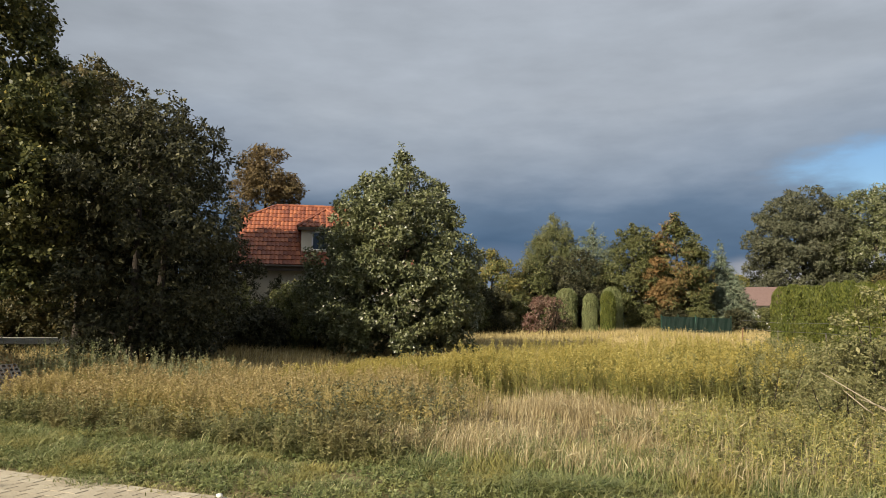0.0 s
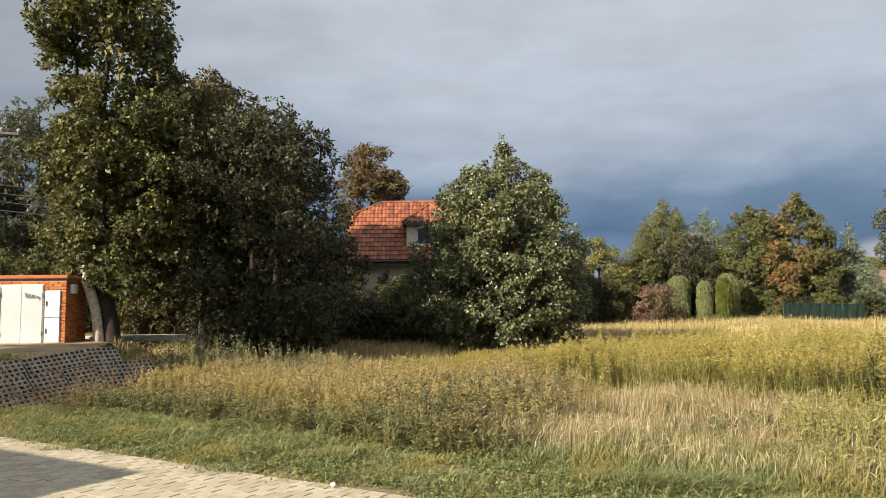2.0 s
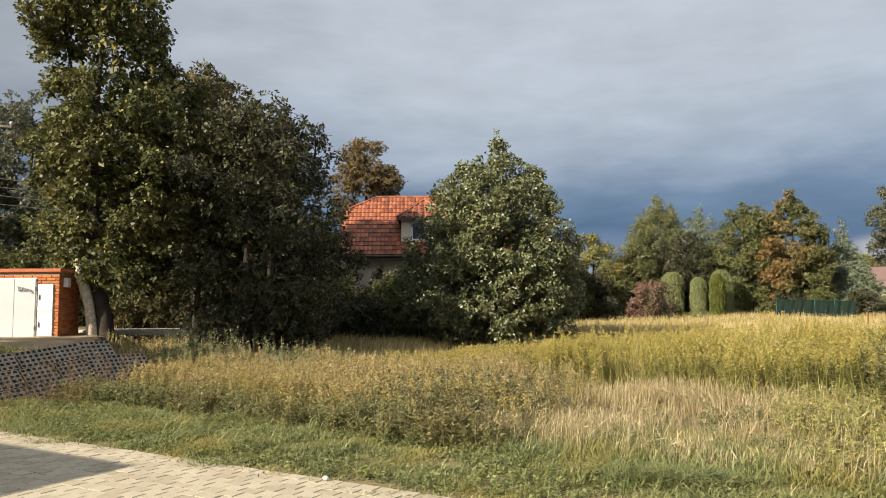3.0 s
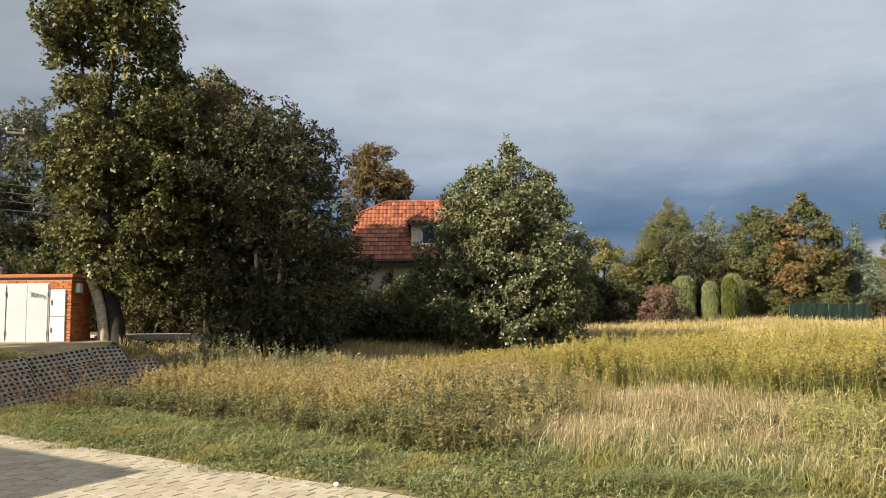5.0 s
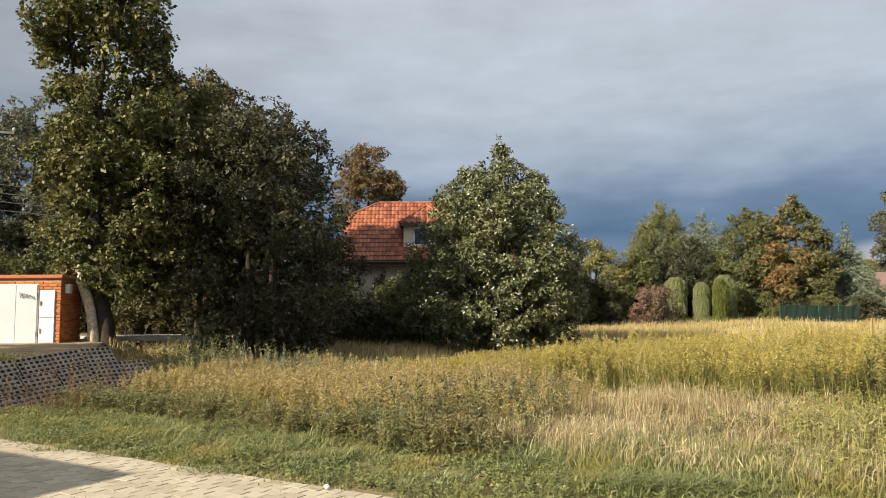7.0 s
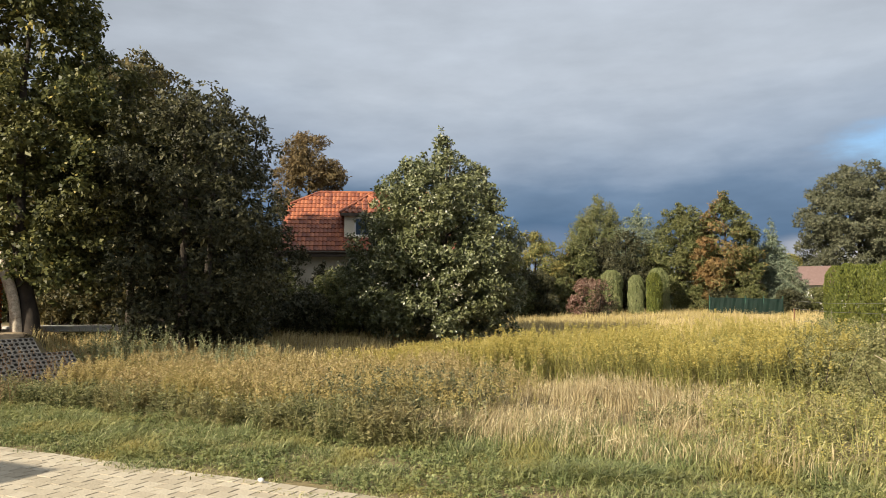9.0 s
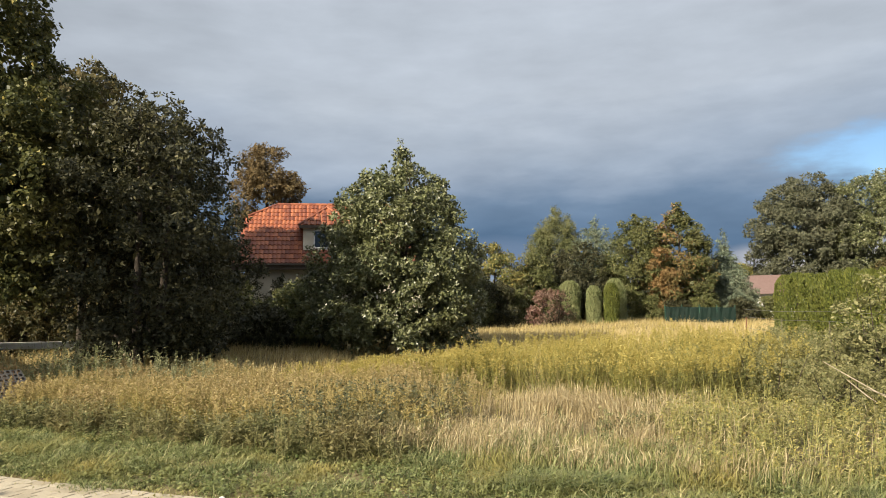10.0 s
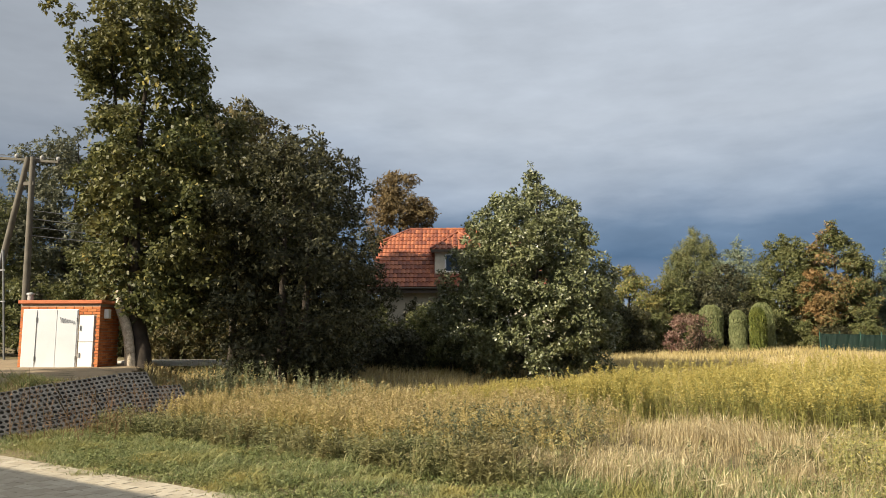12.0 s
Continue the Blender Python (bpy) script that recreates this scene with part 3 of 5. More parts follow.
# roof shell: two slopes and two half hips
HIP_Y, HIP_Z, HIP_X = 3.2, HZ + 3.2 * RISE / RUN, 1.72
roof = part("roof", poly(bmesh.new(), [(VERGE - 0.45, 0, HZ), (LEN - VERGE, 0, HZ), (LEN - VERGE, HIP_Y, HIP_Z), (LEN - VERGE - HIP_X, RUN, HZ + RISE), (VERGE + HIP_X, RUN, HZ + RISE), (VERGE, HIP_Y, HIP_Z)], 0.12), M_TILE, house, "orange-red clay tile roof")
part("rear_slope", poly(bmesh.new(), [(VERGE, 2 * RUN, HZ), (VERGE, 2 * RUN - HIP_Y, HIP_Z), (VERGE + HIP_X, RUN, HZ + RISE), (LEN - VERGE - HIP_X, RUN, HZ + RISE), (LEN - VERGE, 2 * RUN - HIP_Y, HIP_Z), (LEN - VERGE, 2 * RUN, HZ)], 0.12), M_TILE, house)
part("half_hip", poly(bmesh.new(), [(VERGE - 0.1, HIP_Y, HIP_Z - 0.05), (VERGE + HIP_X, RUN, HZ + RISE), (VERGE - 0.1, 2 * RUN - HIP_Y, HIP_Z - 0.05)], 0.1), M_TILE, house)
part("half_hip", poly(bmesh.new(), [(LEN - VERGE + 0.1, HIP_Y, HIP_Z - 0.05), (LEN - VERGE + 0.1, 2 * RUN - HIP_Y, HIP_Z - 0.05), (LEN - VERGE - HIP_X, RUN, HZ + RISE)], 0.1), M_TILE, house)
part("fascia", block(VERGE - 0.45, LEN - VERGE + 0.05, -0.02, 0.06, HZ - 0.34, HZ - 0.06, 0.01), M_EAVE, house, "dark brown eave board")
part("soffit", block(VERGE, LEN - VERGE, 0.06, 0.54, HZ - 0.30, HZ - 0.25), M_EAVE, house)
gut_v, gut_q = tubes([([(VERGE - 0.5, -0.08, HZ - 0.08), (LEN - VERGE + 0.05, -0.08, HZ - 0.10)], [0.065, 0.065])], 10)
part_np("gutter", mesh_np("gutter", gut_v, gut_q, mats=[M_EAVE], smooth=True), house)


def cap_line(a, b, n, rr, nm, parent):
    """Rounded caps in a row along a ridge or hip."""
    a, b = Vector(a), Vector(b)
    for k in range(n):
        p, q = a.lerp(b, k / n), a.lerp(b, (k + 1.12) / n)
        v, f = tubes([([p, q], [rr, rr * 0.86])], 8)
        part_np(nm, mesh_np(nm, v, f, mats=[M_TILE], smooth=True), parent)


cap_line((VERGE + HIP_X, RUN, HZ + RISE + 0.03), (LEN - VERGE - HIP_X, RUN, HZ + RISE + 0.03), 18, 0.10, "ridge_cap", house)
cap_line((VERGE, HIP_Y, HIP_Z + 0.03), (VERGE + HIP_X, RUN, HZ + RISE + 0.03), 6, 0.09, "hip_cap", house)
# dormer
DX0, DX1, DY, DZ0, DZ1 = 3.55, 6.15, 0.80, HZ + 0.72, HZ + 2.08
dormer = part("dormer", block(DX0, DX1, DY, DY + 1.9, DZ0 - 0.1, DZ1), M_CREAM, house, "cream rendered dormer with a hipped tile roof")
part("dormer_front_slope", poly(bmesh.new(), [(DX0 - 0.22, DY - 0.3, DZ1), (DX1 + 0.22, DY - 0.3, DZ1), ((DX0 + DX1) / 2, 2.0, DZ1 + 1.17)], 0.08), M_TILE, dormer)
for sgn, xa in ((-1, DX0 - 0.22), (1, DX1 + 0.22)):
    pts = [(xa, DY - 0.3, DZ1), ((DX0 + DX1) / 2, 2.0, DZ1 + 1.17), ((DX0 + DX1) / 2, 3.75, DZ1 + 1.17), (xa, 2.5, DZ1)]
    part("dormer_side_slope", poly(bmesh.new(), pts if sgn > 0 else pts[::-1], 0.08), M_TILE, dormer)
part("dormer_fascia", block(DX0 - 0.2, DX1 + 0.2, DY - 0.31, DY - 0.24, DZ1 - 0.16, DZ1 + 0.0), M_EAVE, dormer)
cap_line((DX0 - 0.22, DY - 0.3, DZ1 + 0.03), ((DX0 + DX1) / 2, 2.0, DZ1 + 1.2), 5, 0.07, "dormer_cap", dormer)
cap_line((DX1 + 0.22, DY - 0.3, DZ1 + 0.03), ((DX0 + DX1) / 2, 2.0, DZ1 + 1.2), 5, 0.07, "dormer_cap", dormer)
win = part("dormer_window", block(DX0 + 0.55, DX1 - 0.25, DY - 0.03, DY + 0.02, DZ0 + 0.12, DZ1 - 0.22, 0.01), M_WINFRAME, dormer)
wx = (DX0 + 0.6 + DX1 - 0.3) / 2
part("pane", block(DX0 + 0.63, wx - 0.04, DY - 0.042, DY - 0.034, DZ0 + 0.2, DZ1 - 0.3), M_GLASS, win)
part("pane", block(wx + 0.04, DX1 - 0.33, DY - 0.042, DY - 0.034, DZ0 + 0.2, DZ1 - 0.3), M_GLASS, win)
for wxx in (2.3, 6.2):
    w = part("window", block(wxx, wxx + 1.3, wall_y0 - 0.34, wall_y0 - 0.28, 1.1, 2.5, 0.01), M_WINFRAME, house)
    part("pane", block(wxx + 0.08, wxx + 0.61, wall_y0 - 0.352, wall_y0 - 0.343, 1.18, 2.42), M_GLASS, w)
    part("pane", block(wxx + 0.69, wxx + 1.22, wall_y0 - 0.352, wall_y0 - 0.343, 1.18, 2.42), M_GLASS, w)
    part("sill", block(wxx - 0.08, wxx + 1.38, wall_y0 - 0.42, wall_y0 - 0.30, 1.02, 1.08, 0.01), M_KERB, w)

# ---- the brick utility kiosk ----
KX, KY = 2.22, 1.2
kiosk = thing("utility_kiosk", Matrix(((0.982, -0.19, 0, -15.33), (0.19, 0.982, 0, 17.24), (0, 0, 1, 0.74), (0, 0, 0, 1))), "small orange brick utility kiosk with white steel doors, on the bank", "kiosk")
KH = 1.83
body_k = part("kiosk_core", block(0.012, KX - 0.012, 0.012, KY, -0.1, KH), M_MORTAR, kiosk)
part("roof_slab", block(-0.06, KX + 0.06, -0.07, KY + 0.05, KH, KH + 0.10, 0.015), M_CAP, kiosk, "red-brown coping roof")
part("plinth", block(-0.02, KX + 0.02, -0.03, KY, -0.15, 0.05, 0.01), M_KERB, kiosk)


def brick_mesh(lx, ly, lz):
    b = block(-lx / 2, lx / 2, -ly / 2, ly / 2, -lz / 2, lz / 2, 0.005)
    me = bpy.data.meshes.new("brick")
    b.normal_update()
    b.to_mesh(me)
    b.free()
    me.materials.append(M_BRICK)
    return me


B_LONG, B_HALF = brick_mesh(0.24, 0.03, 0.066), brick_mesh(0.115, 0.03, 0.066)
DOORS = [(0.10, 1.60, 0.06, 1.66), (1.66, 2.08, 0.06, 1.50)]


def lay(length, turn_side):
    rows = int((KH - 0.06) / 0.077)
    for r in range(rows):
        z = 0.06 + 0.0385 + r * 0.077
        x = 0.0 if r % 2 else -0.125
        while x < length:
            a, b = max(x, 0.0), min(x + 0.24, length)
            if b - a > 0.08:
                spans = [(a, b)]
                if not turn_side:
                    for d0, d1, e0, e1 in DOORS:
                        if e0 - 0.03 < z < e1 + 0.03:
                            spans = [s2 for (p, q) in spans for s2 in ((p, min(q, d0 - 0.01)), (max(p, d1 + 0.01), q)) if s2[1] - s2[0] > 0.05]
                for p, q in spans:
                    me = B_LONG if q - p > 0.18 else B_HALF
                    ob = new("brick", me)
                    ob.parent = kiosk
                    sc = (q - p - 0.004) / (0.24 if me is B_LONG else 0.115)
                    if turn_side:
                        ob.matrix_local = pose(KX - 0.010, (p + q) / 2, z, 0, 0, 90) @ Matrix.Diagonal((sc, 1, 1, 1))
                    else:
                        ob.matrix_local = pose((p + q) / 2, 0.010, z) @ Matrix.Diagonal((sc, 1, 1, 1))
            x += 0.25


lay(KX, False)
lay(KY, True)


def leaf_door(nm, x0, x1, z0, z1, mat, handles, lbl=""):
    d = part(nm, block(x0, x1, -0.035, 0.02, z0, z1, 0.006), mat, kiosk, lbl)
    for hx, hz in handles:
        part("handle", block(hx - 0.012, hx + 0.012, -0.06, -0.036, hz - 0.07, hz + 0.07, 0.004), M_STEEL, d)
    return d


fr = part("door_frame", block(0.08, 1.62, -0.012, 0.03, 0.04, 1.68, 0.005), M_WHITE, kiosk)
d1 = leaf_door("door", 0.10, 0.47, 0.06, 1.66, M_DOORGREY, [])
d2 = leaf_door("door", 0.485, 1.035, 0.06, 1.66, M_DOORGREY, [])
d3 = leaf_door("door", 1.042, 1.60, 0.06, 1.66, M_DOORGREY, [])
for dd, hx in ((d1, 0.478), (d3, 1.61)):
    for hz in (0.32, 1.38):
        hv, hq = tubes([([(hx, -0.05, hz - 0.06), (hx, -0.05, hz + 0.06)], [0.016, 0.016])], 8)
        part_np("hinge", mesh_np("hinge", hv, hq, mats=[M_STEEL], smooth=True), dd)
part("lock_bar", block(0.474, 0.482, -0.05, -0.036, 0.15, 1.6), M_STEEL, d2)
leaf_door("meter_door", 1.67, 2.07, 0.06, 0.76, M_WHITE, [(1.71, 0.40)], "bright white meter door")
leaf_door("meter_door", 1.67, 2.07, 0.775, 1.50, M_WHITE, [(1.71, 1.15)], "bright white meter door")
# scrawl on the door, beyond reading: short strokes
rng = np.random.default_rng(5)
strokes, sx = [], 1.13
for k in range(6):
    z = 1.46 - 0.02 * k
    h = 0.05 + 0.05 * rng.random()
    h *= 1.7
    strokes.append(([(sx, -0.042, z), (sx + 0.03, -0.042, z - h), (sx + 0.05, -0.042, z - 0.2 * h), (sx + 0.075, -0.042, z - h)], [0.006] * 4))
    sx += 0.07
sv, sq = tubes(strokes, 4)
part_np("scrawl", mesh_np("scrawl", sv, sq, mats=[M_STEEL]), d3)
lamp_b = part("lamp_box", block(KX + 0.012, KX + 0.14, 0.18, 0.36, 1.42, 1.68, 0.015), M_WHITE, kiosk, "white plastic junction box")
cv, cq = tubes([([(0.15, 0.16, KH + 0.1), (0.15, 0.16, KH + 0.28)], [0.08, 0.08])], 12)
part_np("vent_pipe", mesh_np("vent_pipe", cv, cq, mats=[M_PORC], smooth=True), kiosk)
cv, cq = tubes([([(0.15, 0.16, KH + 0.26), (0.15, 0.16, KH + 0.31), (0.15, 0.16, KH + 0.33)], [0.11, 0.11, 0.02])], 12)
part_np("vent_cap", mesh_np("vent_cap", cv, cq, mats=[M_PORC], smooth=True), kiosk)

# ---- bank faced with hollow slabs ----
bank = thing("retaining_bank", Matrix.Identity(4), "sloping bank faced with grey perforated concrete slabs", "retaining wall", kind="structure")
BD, BN = Vector((0.47, 0.883, 0)), Vector((0.883, -0.47, 0))
slope = (Vector((0, 0, 0.80)) - BN * 0.86)
SL, SW = 0.60, 0.40
up = slope.normalized()
out = BD.cross(up).normalized()
if out.x < 0:
    out = -out


def slab_mesh():
    """A slab with rows of eight-cornered holes."""
    bm = bmesh.new()
    cx, cy, t = 6, 4, 0.07
    dx, dy = SL / cx, SW / cy
    for i in range(cx):
        for j in range(cy):
            x0, y0 = -SL / 2 + i * dx + 0.002, -SW / 2 + j * dy + 0.002
            ring = [(x0, y0), (x0 + dx / 2, y0), (x0 + dx - 0.002, y0), (x0 + dx - 0.002, y0 + dy / 2), (x0 + dx - 0.002, y0 + dy - 0.002), (x0 + dx / 2, y0 + dy - 0.002), (x0, y0 + dy - 0.002), (x0, y0 + dy / 2)]
            hx, hy = x0 + dx / 2, y0 + dy / 2
            hole = [(hx + 0.038 * math.cos(a), hy + 0.034 * math.sin(a)) for a in (math.radians(225 + 45 * k) for k in range(8))]
            o = [bm.verts.new((x, y, 0)) for x, y in ring]
            h = [bm.verts.new((x, y, 0)) for x, y in hole]
            d = [bm.verts.new((x, y, -t)) for x, y in hole]
            for k in range(8):
                k2 = (k + 1) % 8
                bm.faces.new((o[k], o[k2], h[k2], h[k]))
                bm.faces.new((h[k], h[k2], d[k2], d[k]))
    me = bpy.data.meshes.new("slab")
    bm.normal_update()
    bm.to_mesh(me)
    bm.free()
    me.materials.append(M_SLAB)
    return me


slab_me = slab_mesh()
foot = Vector((-8.5, 11.7, 0.06)) + BN * 0.05
for i in range(-6, 3):
    for j in range(3):
        if j == 2 and i == 2:
            continue
        ob = new("slab", slab_me)
        ob.parent = bank
        jit = rng.normal(0, 0.012, 3)
        p = foot + BD * (i * 0.605 + 0.25 + jit[0]) + up * (j * 0.405 + 0.2 - 0.085 * max(0, 1 - i) + jit[1]) + out * (0.075 + 0.3 * abs(jit[2]))
        m = Matrix((BD, up, out)).transposed().to_4x4()
        m.translation = p
        ob.matrix_world = m @ pose(0, 0, 0, rng.normal(0, 0.4), rng.normal(0, 0.4), (8 if i < 1 else 0) + rng.normal(0, 0.5))
# bare yard on top of the bank and the pale slab edge of the drive behind
yx, yy = np.meshgrid(np.linspace(-22, -8.2, 60), np.linspace(10.5, 24, 60))
yz = land(yx, yy) + 0.012 + 0.02 * np.sin(yx * 5) * np.sin(yy * 4)
keep = (land(yx, yy) > 0.70)
ii = np.arange(59)[:, None] * 60 + np.arange(59)[None, :]
kk = keep[:-1, :-1] & keep[1:, 1:] & keep[:-1, 1:] & keep[1:, :-1]
ii = ii[kk]
yard = new("yard_dirt", mesh_np("yard_dirt", np.stack([yx, yy, yz], -1).reshape(-1, 3), np.stack([ii, ii + 1, ii + 61, ii + 60], 1), mats=[M_DIRT], smooth=True))
tagged(yard, "trodden bare earth on top of the bank", "ground", kind="structure")
drive = part("drive_slab", block(-1.6, 2.2, 0, 1.3, 0.0, 0.16, 0.02), M_KERB, None)
drive.matrix_world = pose(-12.7, 20.2, 0.74, 0, 0, 8)
tagged(drive, "pale concrete slab of a drive behind the trees", "pavement", kind="structure")

# ---- poles and lines ----
pylon = thing("utility_pole", pose(-21.0, 23.8, float(land(-21.0, 23.8))), "grey A-frame concrete utility pole with crossarm and insulators", "utility pole")
PB = float(land(-21.0, 23.8))


def tube_part(nm, paths, mat, parent, sides=8, label=""):
    v, q = tubes(paths, sides)
    return part_np(nm, mesh_np(nm, v, q, mats=[mat], smooth=True), parent, label)


PT = 8.75 - PB
tube_part("post", [([(0.05, 0, 0), (-0.10, 0, PT)], [0.15, 0.10])], M_POLE, pylon)
tube_part("brace_post", [([(-1.75, -0.2, 0), (-0.32, 0, PT)], [0.14, 0.10])], M_POLE, pylon)
part("spacer", block(-0.62, 0.05, -0.06, 0.06, PT - 1.15, PT - 1.0, 0.01), M_POLE, pylon)
arm = part("crossarm", block(-1.6, 0.95, -0.05, 0.05, -0.05, 0.05, 0.01), M_POLE, pylon)
arm.matrix_local = pose(-0.1, 0.12, PT - 0.12, 0, 4, 12)
for ix in (-1.5, -0.75, 0.25, 0.9):
    tube_part("insulator", [([(ix, 0, 0.05), (ix, 0, 0.10), (ix, 0, 0.17), (ix, 0, 0.22)], [0.03, 0.07, 0.075, 0.03])], M_PORC, arm)
tube_part("ladder_frame", [([(-1.25, -0.5, 0), (-0.72, -0.5, 5.0 - PB)], [0.04, 0.035]), ([(-0.30, -0.5, 0), (-0.68, -0.5, 5.0 - PB)], [0.04, 0.035]),
                           ([(-1.05, -0.5, 2.2), (-0.42, -0.5, 2.2)], [0.03, 0.03]), ([(-0.9, -0.5, 3.4), (-0.55, -0.5, 3.4)], [0.03, 0.03])], M_STEEL, pylon)
part("switch_box", block(-1.55, -1.05, -0.75, -0.45, 4.2 - PB, 4.65 - PB, 0.05), M_WHITE, pylon, "white weathered switch box")
tube_part("conduit", [([(-1.1, -0.5, 4.2 - PB), (-0.85, -0.55, 2.5), (-0.7, -0.6, 0)], [0.05, 0.05, 0.05])], M_POLE, pylon)
for k, (za, zb, xa) in enumerate(((8.95, 9.6, -1.5), (8.9, 9.4, -0.7), (8.8, 9.3, 0.3), (8.75, 9.2, 0.9))):
    pts = []
    for s in range(13):
        f = s / 12
        pts.append((-21.0 + xa - 24 * f, 23.9 - 5 * f + 0.1 * k, za + (zb - za) * f - 1.2 * f * (1 - f)))
    w = tube_part("power_line", [(pts, [0.014] * 13)], M_WIRE, None, 5)
    tagged(w, "thin dark overhead power line at the utility pole", "cable", group="overhead lines")
for k in range(4):
    pts = []
    for s in range(13):
        f = s / 12
        pts.append((-21.0 + 8.5 * f, 23.8 + 6.0 * f, 6.6 - 0.33 * k - 0.3 * f - 0.5 * f * (1 - f)))
    w = tube_part("power_line", [(pts, [0.016] * 13)], M_STEEL, None, 5)
    tagged(w, "pale overhead line running into the trees", "cable", group="overhead lines")

# ---- trees ----
# split old trunk beside the kiosk
stump = thing("old_tree", pose(-12.55, 18.6, 0.78), "old split trunk, half pale bare wood, half black bark", "tree")
tube_part("bare_stem", [([(-0.08, -0.2, -0.15), (-0.12, -0.22, 0.45), (-0.20, -0.22, 0.9), (-0.34, -0.2, 1.3), (-0.52, -0.18, 1.65), (-0.66, -0.1, 2.2)], [0.17, 0.15, 0.15, 0.14, 0.12, 0.07])], M_BARE, stump, 11, "pale barkless stem")
tube_part("bark_stem", [([(0.14, 0.05, -0.15), (0.10, 0.05, 0.5), (-0.02, 0.05, 1.0), (-0.16, 0.06, 1.6), (-0.28, 0.1, 2.2), (-0.4, 0.2, 4.0), (-0.5, 0.3, 7.0), (-0.3, 0.3, 9.5)], [0.27, 0.21, 0.19, 0.19, 0.17, 0.13, 0.09, 0.04])], M_BARK, stump, 12)
for ob in stump.children:
    for v in ob.data.vertices:
        k = noise.noise(Vector((v.co.x * 6, v.co.y * 6, v.co.z * 1.6)))
        v.co.x += 0.05 * k
        v.co.y += 0.05 * noise.noise(Vector((v.co.y * 6, v.co.x * 6, v.co.z * 1.6 + 9)))
tall_more = [(-1.75, -1.2, 11.2, 0.5, 0.5, 0.4), (-2.35, -1.5, 11.6, 0.3, 0.3, 0.25), (-1.25, -1.0, 9.6, 0.4, 0.4, 0.3), (-1.5, -1.2, 10.4, 0.45, 0.45, 0.3), (1.6, 2.1, 8.2, 0.8, 0.8, 0.65), (2.1, 2.4, 7.2, 1.0, 1.0, 0.8), (2.5, 2.6, 6.3, 1.1, 1.1, 0.9), (2.8, 2.7, 5.3, 1.0, 1.0, 0.9), (2.1, 1.6, 8.4, 0.7, 0.7, 0.55), (3.0, 2.2, 7.2, 0.95, 0.95, 0.8), (3.3, 2.4, 6.2, 1.0, 1.0, 0.85), (3.1, 2.0, 4.9, 1.0, 1.0, 0.85), (0.5, -0.9, 2.6, 0.55, 0.55, 0.35), (1.2, -0.6, 2.4, 0.7, 0.7, 0.5), (2.0, 0.0, 2.2, 0.7, 0.7, 0.5)]
tree("tall_tree", (-13.0, 19.1), [(2.3, 1.2), (3.3, 2.0), (4.8, 2.3), (6.5, 2.2), (8.0, 1.7), (9.4, 1.8), (10.8, 1.9), (12.6, 1.3)], M_IVY, "tall slender tree with yellowing green leaves and gaps in the crown", "tree", 11, 250, 0.5, 42000, 0.185, 0.12, 1, aspect=0.62, inner=0.1, ragged=0.36, more=tall_more, limbs=34, lean=(-1.0, -0.6), shift=(0.75, 0.55))
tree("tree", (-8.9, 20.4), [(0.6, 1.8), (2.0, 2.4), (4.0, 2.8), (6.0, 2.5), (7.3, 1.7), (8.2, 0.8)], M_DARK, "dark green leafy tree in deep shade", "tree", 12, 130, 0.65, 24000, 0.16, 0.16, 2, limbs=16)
tree("leafy_tree", (-12.1, 23.4), [(2.8, 1.8), (4.5, 2.4), (6.6, 2.2), (8.4, 1.5), (9.5, 0.7)], M_OLIVE, "leaning leafy tree among the shaded group", "tree", 29, 100, 0.65, 17000, 0.17, 0.16, 1, limbs=16)
tree("olive_tree", (-15.5, 29.6), [(2.0, 2.8), (5.0, 3.6), (8.2, 3.7), (10.4, 2.8), (12.2, 1.1)], M_OLIVE, "olive-brown thinning tree behind the taller ones", "tree", 13, 260, 0.8, 36000, 0.30, 0.2, 1)
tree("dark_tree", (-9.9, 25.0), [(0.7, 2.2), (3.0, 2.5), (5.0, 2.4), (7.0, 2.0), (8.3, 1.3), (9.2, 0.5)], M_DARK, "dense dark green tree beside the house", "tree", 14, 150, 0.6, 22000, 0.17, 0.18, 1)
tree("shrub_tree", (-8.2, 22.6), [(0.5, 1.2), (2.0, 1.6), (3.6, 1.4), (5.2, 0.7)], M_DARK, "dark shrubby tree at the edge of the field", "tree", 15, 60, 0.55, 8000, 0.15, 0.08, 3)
tree("rust_tree", (-12.4, 48.4), [(5.5, 1.5), (8.5, 2.3), (11.0, 2.2), (12.6, 1.5), (13.4, 0.6)], M_RUST, "rust-brown autumn tree behind the house", "tree", 16, 90, 0.7, 12000, 0.29, 0.22, 1, more=[(1.7, -0.4, 10.9, 0.7, 0.7, 0.6), (2.1, -0.4, 10.5, 0.45, 0.45, 0.4)])
tree("grey_tree", (-26.0, 32.5), [(2.0, 3.4), (5.5, 4.2), (8.5, 3.7), (11.0, 2.4), (12.8, 0.9)], M_GREY, "grey-green thinning tree behind the utility pole", "tree", 17, 200, 0.8, 30000, 0.27, 0.2, 1, ragged=0.35)
tree("leafy_tree", (-28.6, 28.4), [(1.2, 2.8), (4.0, 3.4), (7.0, 2.6), (8.8, 1.0)], M_GREEN, "green tree beyond the utility pole", "tree", 25, 100, 0.8, 14000, 0.22, 0.16, 2)
tree("leafy_tree", (-20.5, 30.0), [(1.2, 2.8), (3.5, 3.2), (6.0, 2.6), (8.2, 1.2)], M_GREEN, "green leafy tree behind the brick kiosk", "tree", 18, 110, 0.75, 20000, 0.2, 0.16, 2)
